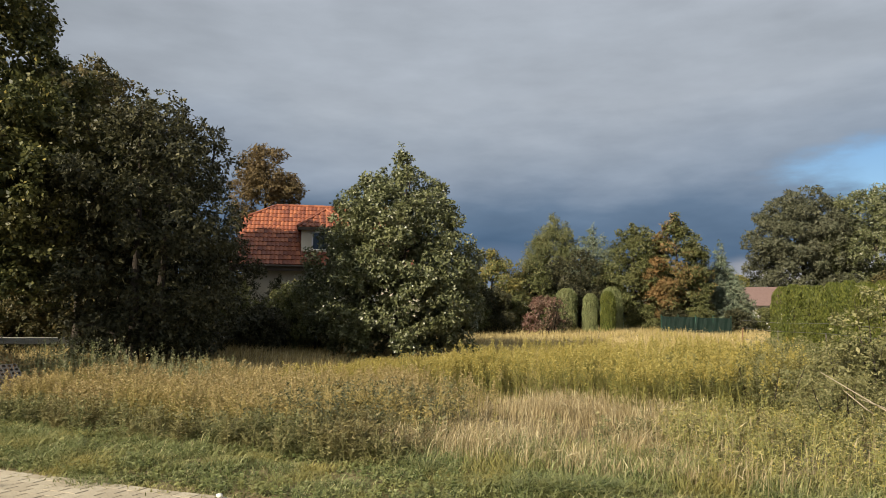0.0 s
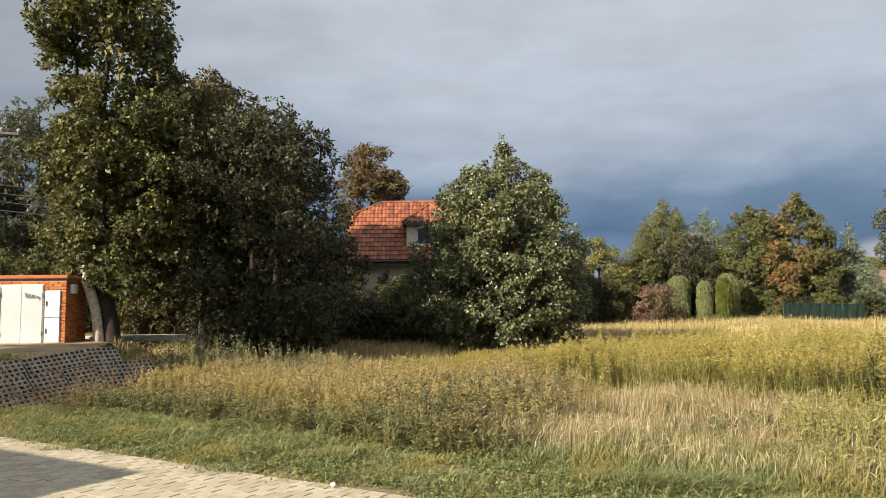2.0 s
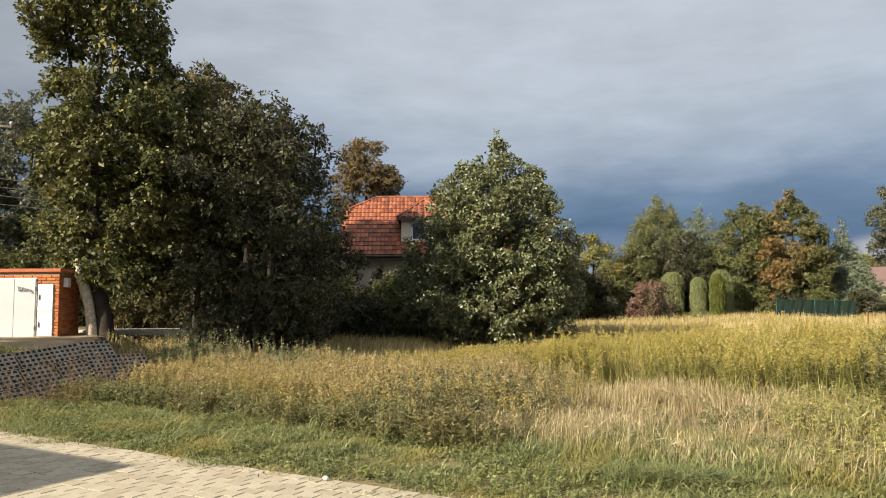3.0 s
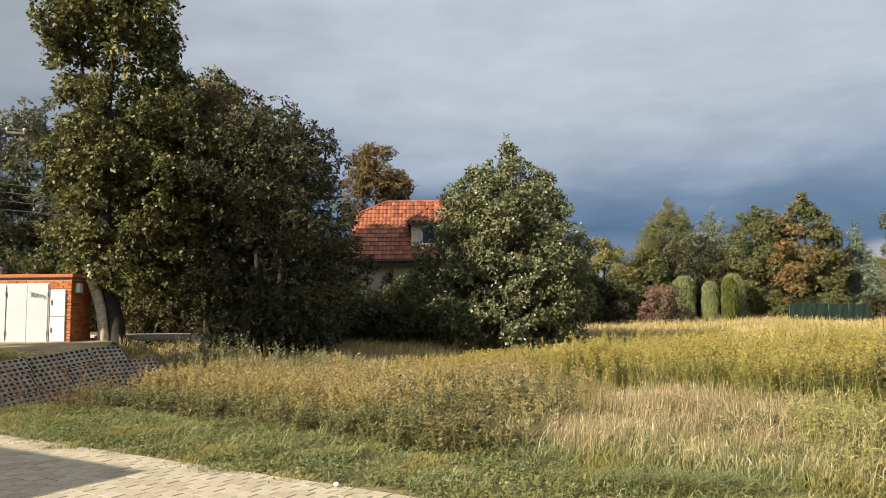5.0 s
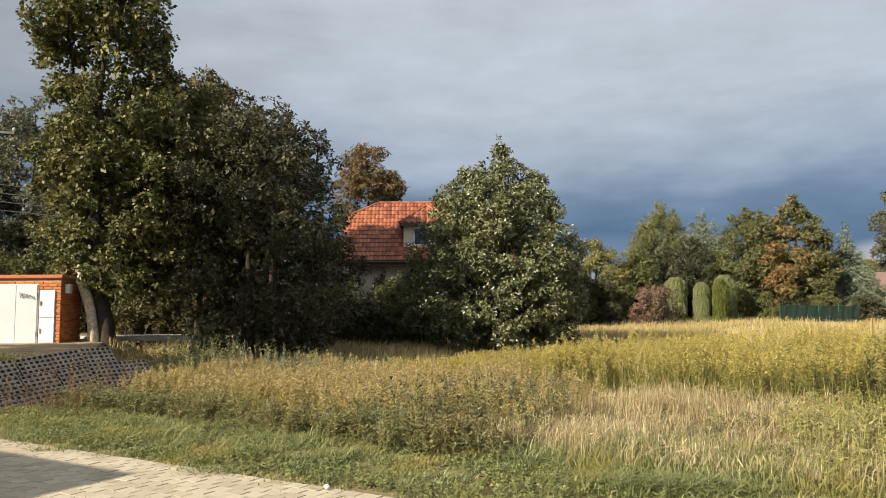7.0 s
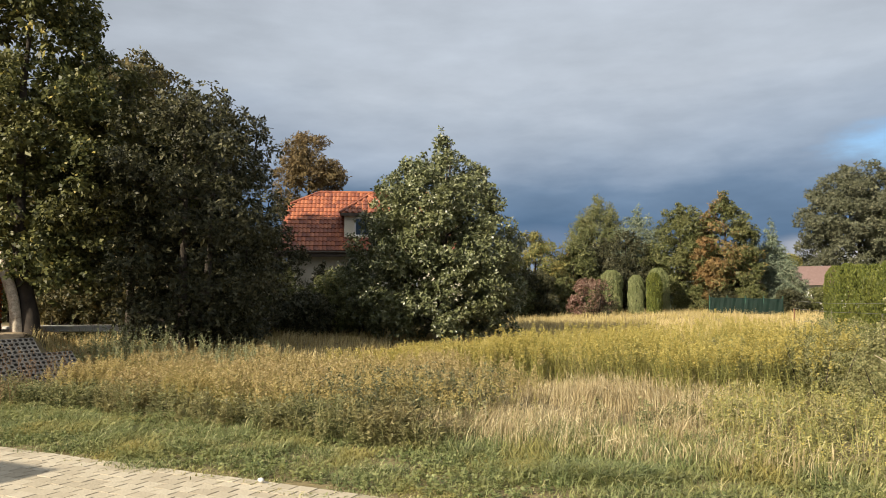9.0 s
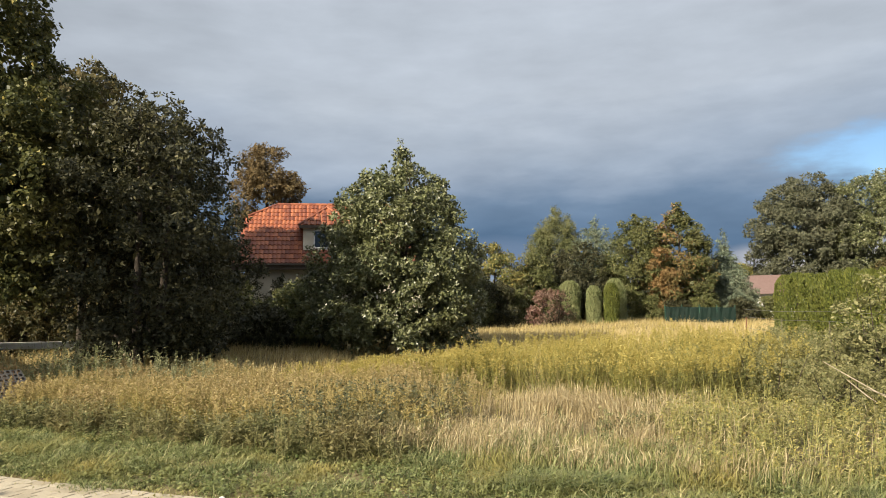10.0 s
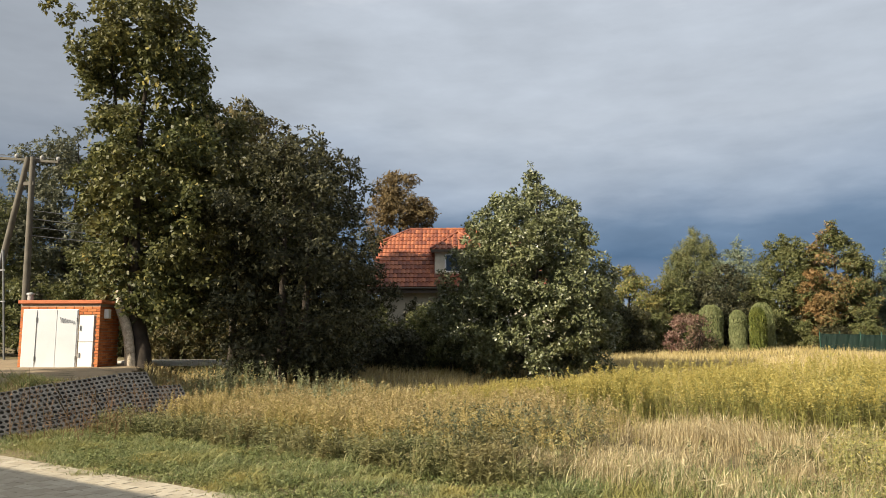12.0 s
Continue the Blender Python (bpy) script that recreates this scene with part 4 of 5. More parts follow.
tree("leafy_tree", (-31.5, 31.0), [(1.2, 3.2), (4.0, 3.8), (7.0, 2.8), (8.6, 1.0)], M_DARK, "dark green tree at the end of the yard", "tree", 28, 70, 0.9, 9000, 0.24, 0.16, 2)
tree("centre_tree", (-1.88, 26.4), [(0.35, 2.75), (1.5, 3.1), (2.8, 3.1), (4.2, 2.95), (5.3, 2.4), (6.4, 1.75), (7.2, 0.85), (8.1, 0.2)], M_CENTRE, "broad bushy cone-shaped grey-green tree standing alone on the field", "tree", 19, 520, 0.42, 66000, 0.155, 0.15, 2, aspect=0.6, inner=0.3, limbs=30, lean=(0.2, 0.0), more=[(-2.7, -0.9, 3.6, 0.6, 0.6, 0.5), (-2.9, -0.6, 2.6, 0.7, 0.7, 0.6), (-1.7, -0.5, 5.9, 0.45, 0.45, 0.4), (1.9, -0.4, 5.6, 0.45, 0.45, 0.4), (2.6, -0.6, 4.3, 0.5, 0.5, 0.45), (0.15, 0, 7.9, 0.2, 0.2, 0.3)])
for k, (x, y, h, r) in enumerate(((-19.5, 28.0, 3.4, 2.0), (-16.4, 26.5, 2.6, 1.6), (-17.5, 31.5, 4.4, 2.4), (-20.5, 34.0, 4.6, 2.6), (-13.4, 27.6, 3.4, 1.9), (-11.2, 26.6, 3.2, 1.8), (-23.5, 27.5, 3.6, 2.1), (-27.5, 26.0, 3.6, 2.2))):
    z = float(land(x, y))
    tree("bush", (x, y), [(z + 0.1, r * 0.8), (z + h * 0.4, r), (z + h * 0.8, r * 0.7), (z + h, r * 0.25)], (M_GREEN, M_OLIVE, M_DARK)[k % 3], "wild bush growing behind the tree trunks", "bush", 30 + k, 45, 0.5, 5000, 0.17, 0.05, 3, group="bushes behind the trees")
# out-of-view tree, added to shade the left trees' lower crowns and the field edge
tree("tall_tree", (-23.6, 1.3), [(4.0, 2.2), (8.0, 2.9), (12.0, 2.8), (14.5, 2.0), (16.2, 0.9)], M_GREEN, "unseen tall tree added across the road to shade the left trees", "tree", 27, 120, 0.9, 8000, 0.42, 0.25, 1)
tree("bush", (-10.1, 32.9), [(0.3, 1.4), (2.0, 1.8), (3.8, 1.5), (5.2, 0.6)], M_DARK, "tall dark bush at the corner of the house", "bush", 26, 50, 0.5, 6000, 0.17, 0.06, 3)
tree("leafy_tree", (-14.0, 45.5), [(1.0, 2.6), (3.0, 3.0), (5.0, 2.2), (6.2, 0.8)], M_DARK, "dark green tree behind the corner of the house", "tree", 33, 90, 0.8, 9000, 0.26, 0.16, 2)
# pale whip-like bare stems before the olive tree
whips = thing("bare_saplings", pose(-11.0, 24.2, float(land(-11.0, 24.2))), "pale thin leafless sapling stems rising before the trees", "sapling")
for k, (dx, h) in enumerate(((0.0, 9.2), (0.22, 8.6), (-0.2, 8.0), (1.0, 7.6))):
    tube_part("stem", [([(dx, 0, 0), (dx + 0.05, 0, h * 0.5), (dx + 0.03 * k, 0.05, h)], [0.05, 0.035, 0.008])], M_TWIG, whips, 5)
dead = thing("dead_branch", pose(-8.5, 25.2, 7.3), "leafless crooked dead branch in the dark tree", "branch")
tube_part("limb", [([(0, 0, -0.9), (0.1, 0, 0.2), (0.05, 0, 0.9), (0.2, 0, 1.2)], [0.05, 0.035, 0.025, 0.008]), ([(0.1, 0, 0.3), (0.5, 0, 0.7), (0.75, 0, 0.65)], [0.025, 0.018, 0.006]), ([(0.08, 0, 0.5), (-0.3, 0, 0.8), (-0.5, 0.1, 0.85)], [0.022, 0.014, 0.006])], M_BARK, dead, 5)

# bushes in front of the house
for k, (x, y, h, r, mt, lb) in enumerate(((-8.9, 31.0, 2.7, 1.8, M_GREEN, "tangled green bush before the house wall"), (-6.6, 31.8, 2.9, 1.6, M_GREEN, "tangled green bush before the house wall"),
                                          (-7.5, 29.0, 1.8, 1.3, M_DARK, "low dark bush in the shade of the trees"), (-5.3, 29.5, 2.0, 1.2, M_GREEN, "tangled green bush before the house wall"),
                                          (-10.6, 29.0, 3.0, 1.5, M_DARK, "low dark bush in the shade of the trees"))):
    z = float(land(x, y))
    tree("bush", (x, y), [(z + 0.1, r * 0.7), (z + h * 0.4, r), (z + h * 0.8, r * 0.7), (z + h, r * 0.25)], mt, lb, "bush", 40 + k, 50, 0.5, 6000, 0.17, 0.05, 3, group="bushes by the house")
vine = tree("small_tree", (-7.9, 33.6), [(0.3, 0.3), (1.5, 0.5), (2.8, 0.55), (3.5, 0.25)], M_DARK, "narrow dark evergreen beside the house wall", "tree", 47, 16, 0.35, 1200, 0.14, 0.05)

# garden row beyond the field
tree("yellow_tree", (3.4, 50.0), [(0.9, 2.2), (2.6, 2.7), (4.6, 2.2), (6.3, 1.0)], M_YELLOW, "yellowing leafy tree in the far gardens", "tree", 50, 70, 0.7, 9000, 0.25, 0.12)
tree("garden_tree", (6.2, 51.0), [(0.8, 2.0), (2.4, 2.3), (4.2, 1.7), (5.6, 0.7)], M_GREEN, "round green garden tree", "tree", 51, 70, 0.7, 8000, 0.25, 0.12)
tree("garden_tree", (1.2, 47.0), [(0.6, 1.6), (2.2, 2.0), (3.8, 1.4), (4.8, 0.5)], M_DARK, "round dark green garden tree", "tree", 52, 60, 0.7, 7000, 0.24, 0.12)
tree("pine_tree", (9.4, 60.0), [(1.5, 2.5), (4.5, 2.8), (7.0, 2.2), (8.8, 1.4), (10.4, 0.4)], M_PINE, "tall pale green pine in the far gardens", "tree", 53, 220, 0.75, 30000, 0.33, 0.16, aspect=0.22)
tree("spruce_tree", (12.2, 57.0), [(0.8, 2.3), (3.0, 2.4), (5.5, 2.1), (7.6, 1.5), (9.1, 0.5)], M_BLUE, "blue-grey spruce in the far gardens", "tree", 54, 90, 0.7, 30000, 0.34, 0.15, aspect=0.26, droop=0.6, squash=0.5, more=tiers(1.5, 9.2, 2.7, 16, 4))
tree("garden_tree", (8.6, 52.5), [(0.7, 2.0), (2.8, 2.4), (4.6, 1.7), (5.9, 0.6)], M_DARK, "dark green garden tree before the pine", "tree", 55, 70, 0.7, 8000, 0.25, 0.12)
tree("garden_tree", (10.6, 54.5), [(0.8, 1.8), (3.0, 2.4), (5.2, 1.8), (6.8, 0.6)], M_DARK, "dark green garden tree between the conifers", "tree", 48, 70, 0.7, 8000, 0.24, 0.12)
tree("garden_tree", (19.6, 55.5), [(0.8, 1.8), (2.6, 2.2), (4.6, 1.6), (5.8, 0.6)], M_GREEN, "green garden tree between the maple and the spruce", "tree", 49, 60, 0.7, 7000, 0.24, 0.12)
tree("maple_tree", (14.7, 54.5), [(1.0, 2.2), (3.4, 3.0), (5.6, 2.7), (7.6, 1.8), (8.8, 0.7)], M_GREEN, "broad green tree in the far gardens", "tree", 56, 120, 0.75, 16000, 0.27, 0.18)
tree("maple_tree", (17.4, 52.6), [(1.2, 2.0), (3.6, 2.6), (6.0, 2.3), (8.0, 1.2), (9.3, 0.4)], [M_GREEN, M_MAPLE], "broad tree with its crown half turned orange", "tree", 60, 120, 0.65, 15000, 0.26, 0.18)
tree("spruce_tree", (21.4, 54.4), [(0.9, 1.2), (3.0, 1.0), (5.0, 0.6), (7.4, 0.1)], M_BLUE, "pointed blue-green spruce beside the net fence", "tree", 58, 40, 0.45, 28000, 0.36, 0.13, aspect=0.26, droop=0.7, squash=0.45, more=tiers(1.2, 7.75, 2.4, 15, 3))
tree("garden_bush", (6.7, 46.2), [(0.7, 1.3), (1.5, 1.6), (2.4, 1.2), (2.9, 0.5)], [M_DARK, M_BLOSSOM], "round bush with faded reddish flower heads", "bush", 59, 36, 0.45, 3500, 0.17, 0.05, 3)
for k, (x, y, r, h, mt, lb) in enumerate(((8.6, 49.6, 0.80, 3.0, M_THUJA_GREY, "grey-green rounded thuja in the far garden"), (10.0, 48.2, 0.54, 2.6, M_THUJA_GREY, "grey-green clipped column thuja"),
                                          (11.1, 47.8, 0.52, 2.75, M_THUJA, "bright green clipped column thuja"), (11.9, 50.0, 0.72, 3.1, M_THUJA_GREY, "grey-green rounded thuja in the far garden"))):
    clipped("thuja", (x, y), r, h, mt, lb, 60 + k, "garden thujas", 7000, 0.13)
# low green belt along the gardens
for k, (x, y, h) in enumerate(((-1.5, 45.0, 2.8), (0.2, 45.4, 3.0), (1.9, 46.0, 2.6), (3.5, 46.4, 3.0), (5.0, 48.5, 2.6), (8.2, 50.6, 2.2), (14.8, 52.4, 1.8), (16.6, 51.0, 1.7), (18.4, 50.6, 1.6), (20.4, 49.4, 1.6), (22.6, 50.0, 1.7))):
    z = float(land(x, y))
    tree("garden_bush", (x, y), [(z + 0.05, 1.0), (z + h * 0.4, 1.15), (z + h * 0.8, 0.8), (z + h, 0.3)], M_DARK if k % 2 else M_GREEN, "dense green bush along the garden edge", "bush", 70 + k, 40, 0.42, 4000, 0.18, 0.05, 2, group="garden bushes")
# round old trees behind the hedge
for k, (x, y, prof, mt) in enumerate(((36.0, 70.5, [(2.0, 4.0), (6.0, 5.3), (9.5, 5.2), (12.5, 3.8), (14.7, 1.6)], M_GREY), (42.3, 68.5, [(2.0, 4.6), (6.5, 5.8), (10.0, 5.6), (12.8, 4.0), (14.4, 1.8)], M_CENTRE), (51.0, 64.0, [(3.0, 4.0), (6.5, 5.2), (10.0, 4.4), (13.5, 1.6)], M_GREEN), (31.8, 76.5, [(1.0, 1.8), (3.0, 2.2), (5.0, 1.7), (6.2, 0.6)], M_YELLOW), (38.5, 60.0, [(1.0, 2.0), (3.0, 2.4), (4.8, 1.7), (5.8, 0.6)], M_OLIVE))):
    tree("old_tree", (x, y), prof, mt, ("large rounded dark tree behind the hedge", "large rounded green tree behind the hedge", "large rounded green tree behind the hedge", "small yellow-green tree by the far bungalow", "small yellow-green tree behind the hedge")[k], "tree", 90 + k, 330, 0.85, 36000 if k < 3 else 12000, 0.36, 0.3 if k < 3 else 0.12, limbs=18, inner=0.15)
for k, (x, y, h) in enumerate(((30.0, 92.0, 5.5), (26.0, 96.0, 5.0), (-2.0, 85.0, 6.0), (4.0, 88.0, 6.4), (16.0, 90.0, 6.0), (21.0, 92.0, 6.2), (-22.0, 60.0, 8.0), (-30.0, 52.0, 9.0), (-38.0, 46.0, 9.0))):
    tree("far_tree", (x, y), [(1.0, 3.0), (h * 0.5, 3.6), (h * 0.85, 2.2), (h, 0.8)], M_GREY if k % 2 else M_YELLOW, "hazy green tree in the distance", "tree", 110 + k, 30, 1.1, 2600, 0.42, 0.2, group="distant trees")

# ---- far bungalow and far gable ----
bung = thing("bungalow", pose(24.5, 65.6, 0.85, 0, 0, -24), "low white bungalow with a brown hipped roof beyond the gardens", "house")
part("wall", block(0, 8.0, 0, 6.0, -0.5, 2.05), M_WHITE, bung)
bm = bmesh.new()
rf = [(-0.6, -0.6, 1.95), (8.6, -0.6, 1.95), (8.6, 6.6, 1.95), (-0.6, 6.6, 1.95), (1.4, 3.0, 3.75), (6.0, 3.0, 3.75)]
rv = [bm.verts.new(p) for p in rf]
for f in ((0, 1, 5, 4), (1, 2, 5), (2, 3, 4, 5), (3, 0, 4), (3, 2, 1, 0)):
    bm.faces.new([rv[k] for k in f])
part("roof", bm, M_BROWNROOF, bung, "brown tiled hipped roof")
for wx0 in (1.35, 2.75, 5.0):
    w = part("window", block(wx0, wx0 + 1.1, -0.06, 0.02, 0.6, 1.75, 0.01), M_EAVE, bung)
    part("pane", block(wx0 + 0.08, wx0 + 0.52, -0.075, -0.064, 0.68, 1.67), M_WINFRAME, w)
    part("pane", block(wx0 + 0.58, wx0 + 1.02, -0.075, -0.064, 0.68, 1.67), M_GLASS, w)
part("chimney", block(0.2, 0.75, 4.6, 5.1, 2.4, 4.35, 0.02), M_WHITE, bung)
gab = thing("gabled_house", pose(9.0, 85.0, 0.7, 0, 0, -20), "distant white house with an orange tiled gable roof", "house")
part("wall", poly(bmesh.new(), [(0, 0, 0), (5, 0, 0), (5, 0, 5.6), (2.5, 0, 8.0), (0, 0, 5.6)], 7.0, (0, -1, 0)), M_WHITE, gab)
part("roof_slope", poly(bmesh.new(), [(2.5, -0.4, 8.15), (2.5, 7.4, 8.15), (-0.4, 7.4, 5.35), (-0.4, -0.4, 5.35)], 0.15), M_TILE, gab)
part("roof_slope", poly(bmesh.new(), [(2.5, 7.4, 8.15), (2.5, -0.4, 8.15), (5.4, -0.4, 5.35), (5.4, 7.4, 5.35)], 0.15), M_TILE, gab)

# ---- fences ----
fence = thing("net_fence", pose(0, 0, 0), "green screening net on green posts along the gardens", "fence")
FA, FB = Vector((14.75, 48.0, 0)), Vector((18.75, 46.2, 0))
for k in range(5):
    p = FA.lerp(FB, k / 4)
    z = float(land(p.x, p.y))
    tube_part("post", [([(p.x, p.y, z - 0.1), (p.x, p.y, z + 1.25)], [0.03, 0.03])], M_GREENPOST, fence)
    if k < 4:
        q = FA.lerp(FB, (k + 1) / 4)
        bm = bmesh.new()
        seg = 6
        top, low = [], []
        for s in range(seg + 1):
            c = p.lerp(q, s / seg)
            zz = float(land(c.x, c.y))
            wv = 0.03 * math.sin(s * 2.1 + k)
            top.append(bm.verts.new((c.x, c.y - 0.04 + wv, zz + 1.12 - 0.03 * math.sin(math.pi * s / seg))))
            low.append(bm.verts.new((c.x, c.y - 0.04 - wv, zz + 0.08)))
        for s in range(seg):
            bm.faces.new((low[s], low[s + 1], top[s + 1], top[s]))
        bmesh.ops.solidify(bm, geom=bm.faces[:], thickness=0.012)
        part("net_panel", bm, M_GREENNET, fence)
wfence = thing("wire_fence", pose(0, 0, 0), "sagging wire fence on thin weathered posts before the hedge", "fence")
WPTS = [(10.75, 25.6), (10.6, 22.6), (10.4, 19.4), (10.4, 16.4), (10.3, 13.4)]
for k, (x, y) in enumerate(WPTS):
    z = float(land(x, y))
    tube_part("post", [([(x, y, z - 0.1), (x + 0.03, y, z + 1.15)], [0.024, 0.02])], M_RUSTPOST if k == 0 else M_POLE, wfence)
for hgt in (0.35, 0.75, 1.15, 1.42):
    tube_part("wire", [([(x, y, float(land(x, y)) + hgt - (0.05 if k % 2 else 0)) for k, (x, y) in enumerate(WPTS)], [0.006] * len(WPTS))], M_STEEL, wfence, 4)
# clipped thuja hedge: one plant after another
HA, HB = Vector((12.35, 25.8, 0)), Vector((12.1, 12.6, 0))
n_h = 16
for k in range(n_h):
    p = HA.lerp(HB, k / (n_h - 1))
    clipped("hedge_thuja", (p.x, p.y), 0.42 + 0.02 * math.sin(k * 2.3), 2.66 + 0.05 * math.sin(k * 1.7), M_THUJA, "bright green column thuja in a tall clipped hedge", 130 + k, "thuja hedge", 8500, 0.075)

# ---- bushes near the road on the right ----
tree("small_tree", (6.95, 11.3), [(0.3, 0.7), (0.9, 1.0), (1.5, 0.8), (2.1, 0.35)], M_SAGE, "small sparse-leaved wild tree in the weeds", "tree", 160, 60, 0.22, 7000, 0.06, 0.03, 4, ragged=0.4)
for k, (x, y, r, h) in enumerate(((5.3, 12.0, 0.9, 0.95), (6.2, 13.4, 1.1, 1.1), (7.6, 13.2, 1.1, 1.2), (5.9, 10.6, 0.8, 0.75), (7.4, 9.6, 0.8, 0.8), (4.6, 13.6, 0.8, 0.85), (8.6, 11.4, 0.9, 1.3), (7.2, 15.5, 1.2, 1.1), (9.0, 14.6, 1.0, 1.2), (6.3, 16.4, 1.1, 0.9), (8.3, 17.6, 1.2, 1.2), (6.9, 12.2, 0.9, 1.25))):
    tree("wild_bush", (x, y), [(0.05, r * 0.85), (h * 0.5, r), (h * 0.85, r * 0.7), (h, r * 0.25)], M_SAGE, "grey-green wild bush among dry weeds", "bush", 170 + k, 60, 0.22, 9000, 0.048, 0.02, 4, aspect=0.35, ragged=0.4, group="wild bushes")
sticks = thing("dry_sticks", pose(5.6, 9.7, 0.0), "pale dry sticks leaning in the bushes", "sticks")
tube_part("stick", [([(0.65, -0.35, 0.12), (0.2, 0.0, 0.45), (-0.35, 0.3, 0.85)], [0.012, 0.011, 0.006])], M_TWIG, sticks, 5)
tube_part("stick", [([(0.35, -0.4, 0.08), (0.0, -0.1, 0.42), (-0.15, 0.1, 0.62)], [0.012, 0.01, 0.006])], M_TWIG, sticks, 5)
tube_part("stick", [([(0.95, -0.3, 0.15), (0.45, -0.1, 0.35), (0.0, 0.0, 0.52)], [0.009, 0.008, 0.005])], M_TWIG, sticks, 5)

# ---- grass and weeds ----
rng = np.random.default_rng(77)


def scatter(n, u0, u1, v0, v1):
    return uv_at(rng.uniform(u0, u1, n), rng.uniform(v0, v1, n))


def vnoise(p, scale, seed=0.0):
    """Smooth wandering value, about -1 to 1."""
    x, y = p[:, 0] * scale + seed, p[:, 1] * scale - seed
    return (np.sin(x + 1.7 * np.sin(y * 0.7)) + np.sin(y * 1.3 + 1.3 * np.sin(x * 0.9)) + np.sin((x + y) * 0.6 + seed)) / 3


def blades(p, h, w, bend, seg_up=0.55, wind=None):
    """Bent grass blades: a quad and a tip each."""
    n = len(p)
    z = np.maximum(land(p[:, 0], p[:, 1]), -0.01)
    base = np.stack([p[:, 0], p[:, 1], z - 0.02], -1)
    an = rng.uniform(0, 2 * np.pi, n) if wind is None else wind + rng.normal(0, 0.9, n)
    d = np.stack([np.cos(an), np.sin(an), 0 * an], -1)
    s = np.stack([-np.sin(an + 0.6), np.cos(an + 0.6), 0 * an], -1) * (w * 0.5)[:, None]
    mid = base + d * (h * bend * 0.3)[:, None] + np.array([0, 0, 1]) * (h * seg_up)[:, None]
    tip = base + d * (h * bend)[:, None] + np.array([0, 0, 1]) * (h * (1 - 0.25 * bend))[:, None]
    v = np.stack([base - s, base + s, mid + s * 0.8, mid - s * 0.8, tip], 1).reshape(-1, 3)
    k = np.arange(n)[:, None] * 5
    return v, k + [0, 1, 2, 3], k + [3, 2, 4]


def stuff(name, me, label, category):
    return tagged(new(name, me), label, category, kind="stuff")


def merge(sets):
    """Joins (verts, quads, tris, mat) sets into one mesh's arrays."""
    vs, qs, ts, qm, tm, base = [], [], [], [], [], 0
    for v, q, t, m in sets:
        vs.append(v)
        if q is not None and len(q):
            qs.append(q + base)
            qm.append(np.full(len(q), m))
        if t is not None and len(t):
            ts.append(t + base)
            tm.append(np.full(len(t), m))
        base += len(v)
    return np.concatenate(vs), (np.concatenate(qs) if qs else None), (np.concatenate(ts) if ts else None), (np.concatenate(qm) if qm else None), (np.concatenate(tm) if tm else None)


def herbs(p, h, leaves, length, width, plume=0, plume_size=0.05, up=0.35):
    """Upright herbs: a stem, leaves all the way up it and a plume on top."""
    n = len(p)
    z = land(p[:, 0], p[:, 1])
    base = np.stack([p[:, 0], p[:, 1], z - 0.02], -1)
    ln = rng.normal(0, 0.17, (n, 2))
    tip = base + np.stack([ln[:, 0] * h, ln[:, 1] * h, h], -1)
    out = []
    an = rng.uniform(0, np.pi, n)
    s = np.stack([np.cos(an), np.sin(an), 0 * an], -1) * 0.005
    v = np.stack([base - s, base + s, tip + s * 0.4, tip - s * 0.4], 1).reshape(-1, 3)
    out.append((v, np.arange(4 * n).reshape(-1, 4), None, 0))
    k = np.repeat(np.arange(n), leaves)
    f = rng.uniform(0.12, 0.97, len(k))
    a = rng.uniform(0, 2 * np.pi, len(k))
    d = unit(np.stack([np.cos(a), np.sin(a), rng.uniform(-0.5, 1.0, len(k)) * up + 0.1], -1))
    L = (length * rng.uniform(0.6, 1.3, len(k)) * (1.15 - 0.5 * f))[:, None] * 0.5
    c = base[k] + (tip[k] - base[k]) * f[:, None] + d * L
    b = unit(np.cross(d, rng.normal(size=d.shape) * 0.4 + [0, 0, 1]))
    wb = b * (width * rng.uniform(0.8, 1.5, len(k)))[:, None] * 0.5
    lv = np.stack([c - d * L * 0.6 + wb, c - d * L * 0.3 - wb, c + d * L], 1).reshape(-1, 3)
    out.append((lv, None, np.arange(len(lv)).reshape(-1, 3), 0))
    if plume:
        k = np.repeat(np.arange(n), plume)
        hh = rng.uniform(-0.16, 0.05, len(k))
        a = rng.uniform(0, 2 * np.pi, len(k))
        rr = rng.uniform(0.0, 0.085, len(k)) * (1 - (hh + 0.16) / 0.26)
        c = tip[k] + np.stack([rr * np.cos(a), rr * np.sin(a), hh], -1)
        d = unit(np.stack([np.cos(a), np.sin(a), rng.uniform(-0.2, 0.9, len(k))], -1))
        b = unit(np.cross(d, rng.normal(size=d.shape)))
        sz = plume_size * rng.uniform(0.6, 1.4, (len(k), 1)) * 0.5
        pv = np.stack([c - d * sz * 0.7 + b * sz * 0.6, c - d * sz * 0.5 - b * sz * 0.6, c + d * sz], 1).reshape(-1, 3)
        out.append((pv, None, np.arange(len(pv)).reshape(-1, 3), 1))
    return out


def clumped(n, per, spread, u0, u1, v0, v1):
    """Plants in clumps: their places, and for each clump a number from 0 to 1."""
    c = scatter(n, u0, u1, v0, v1)
    k = np.repeat(np.arange(n), per)
    return c[k] + rng.normal(0, spread, (len(k), 2)), rng.random(n)[k]


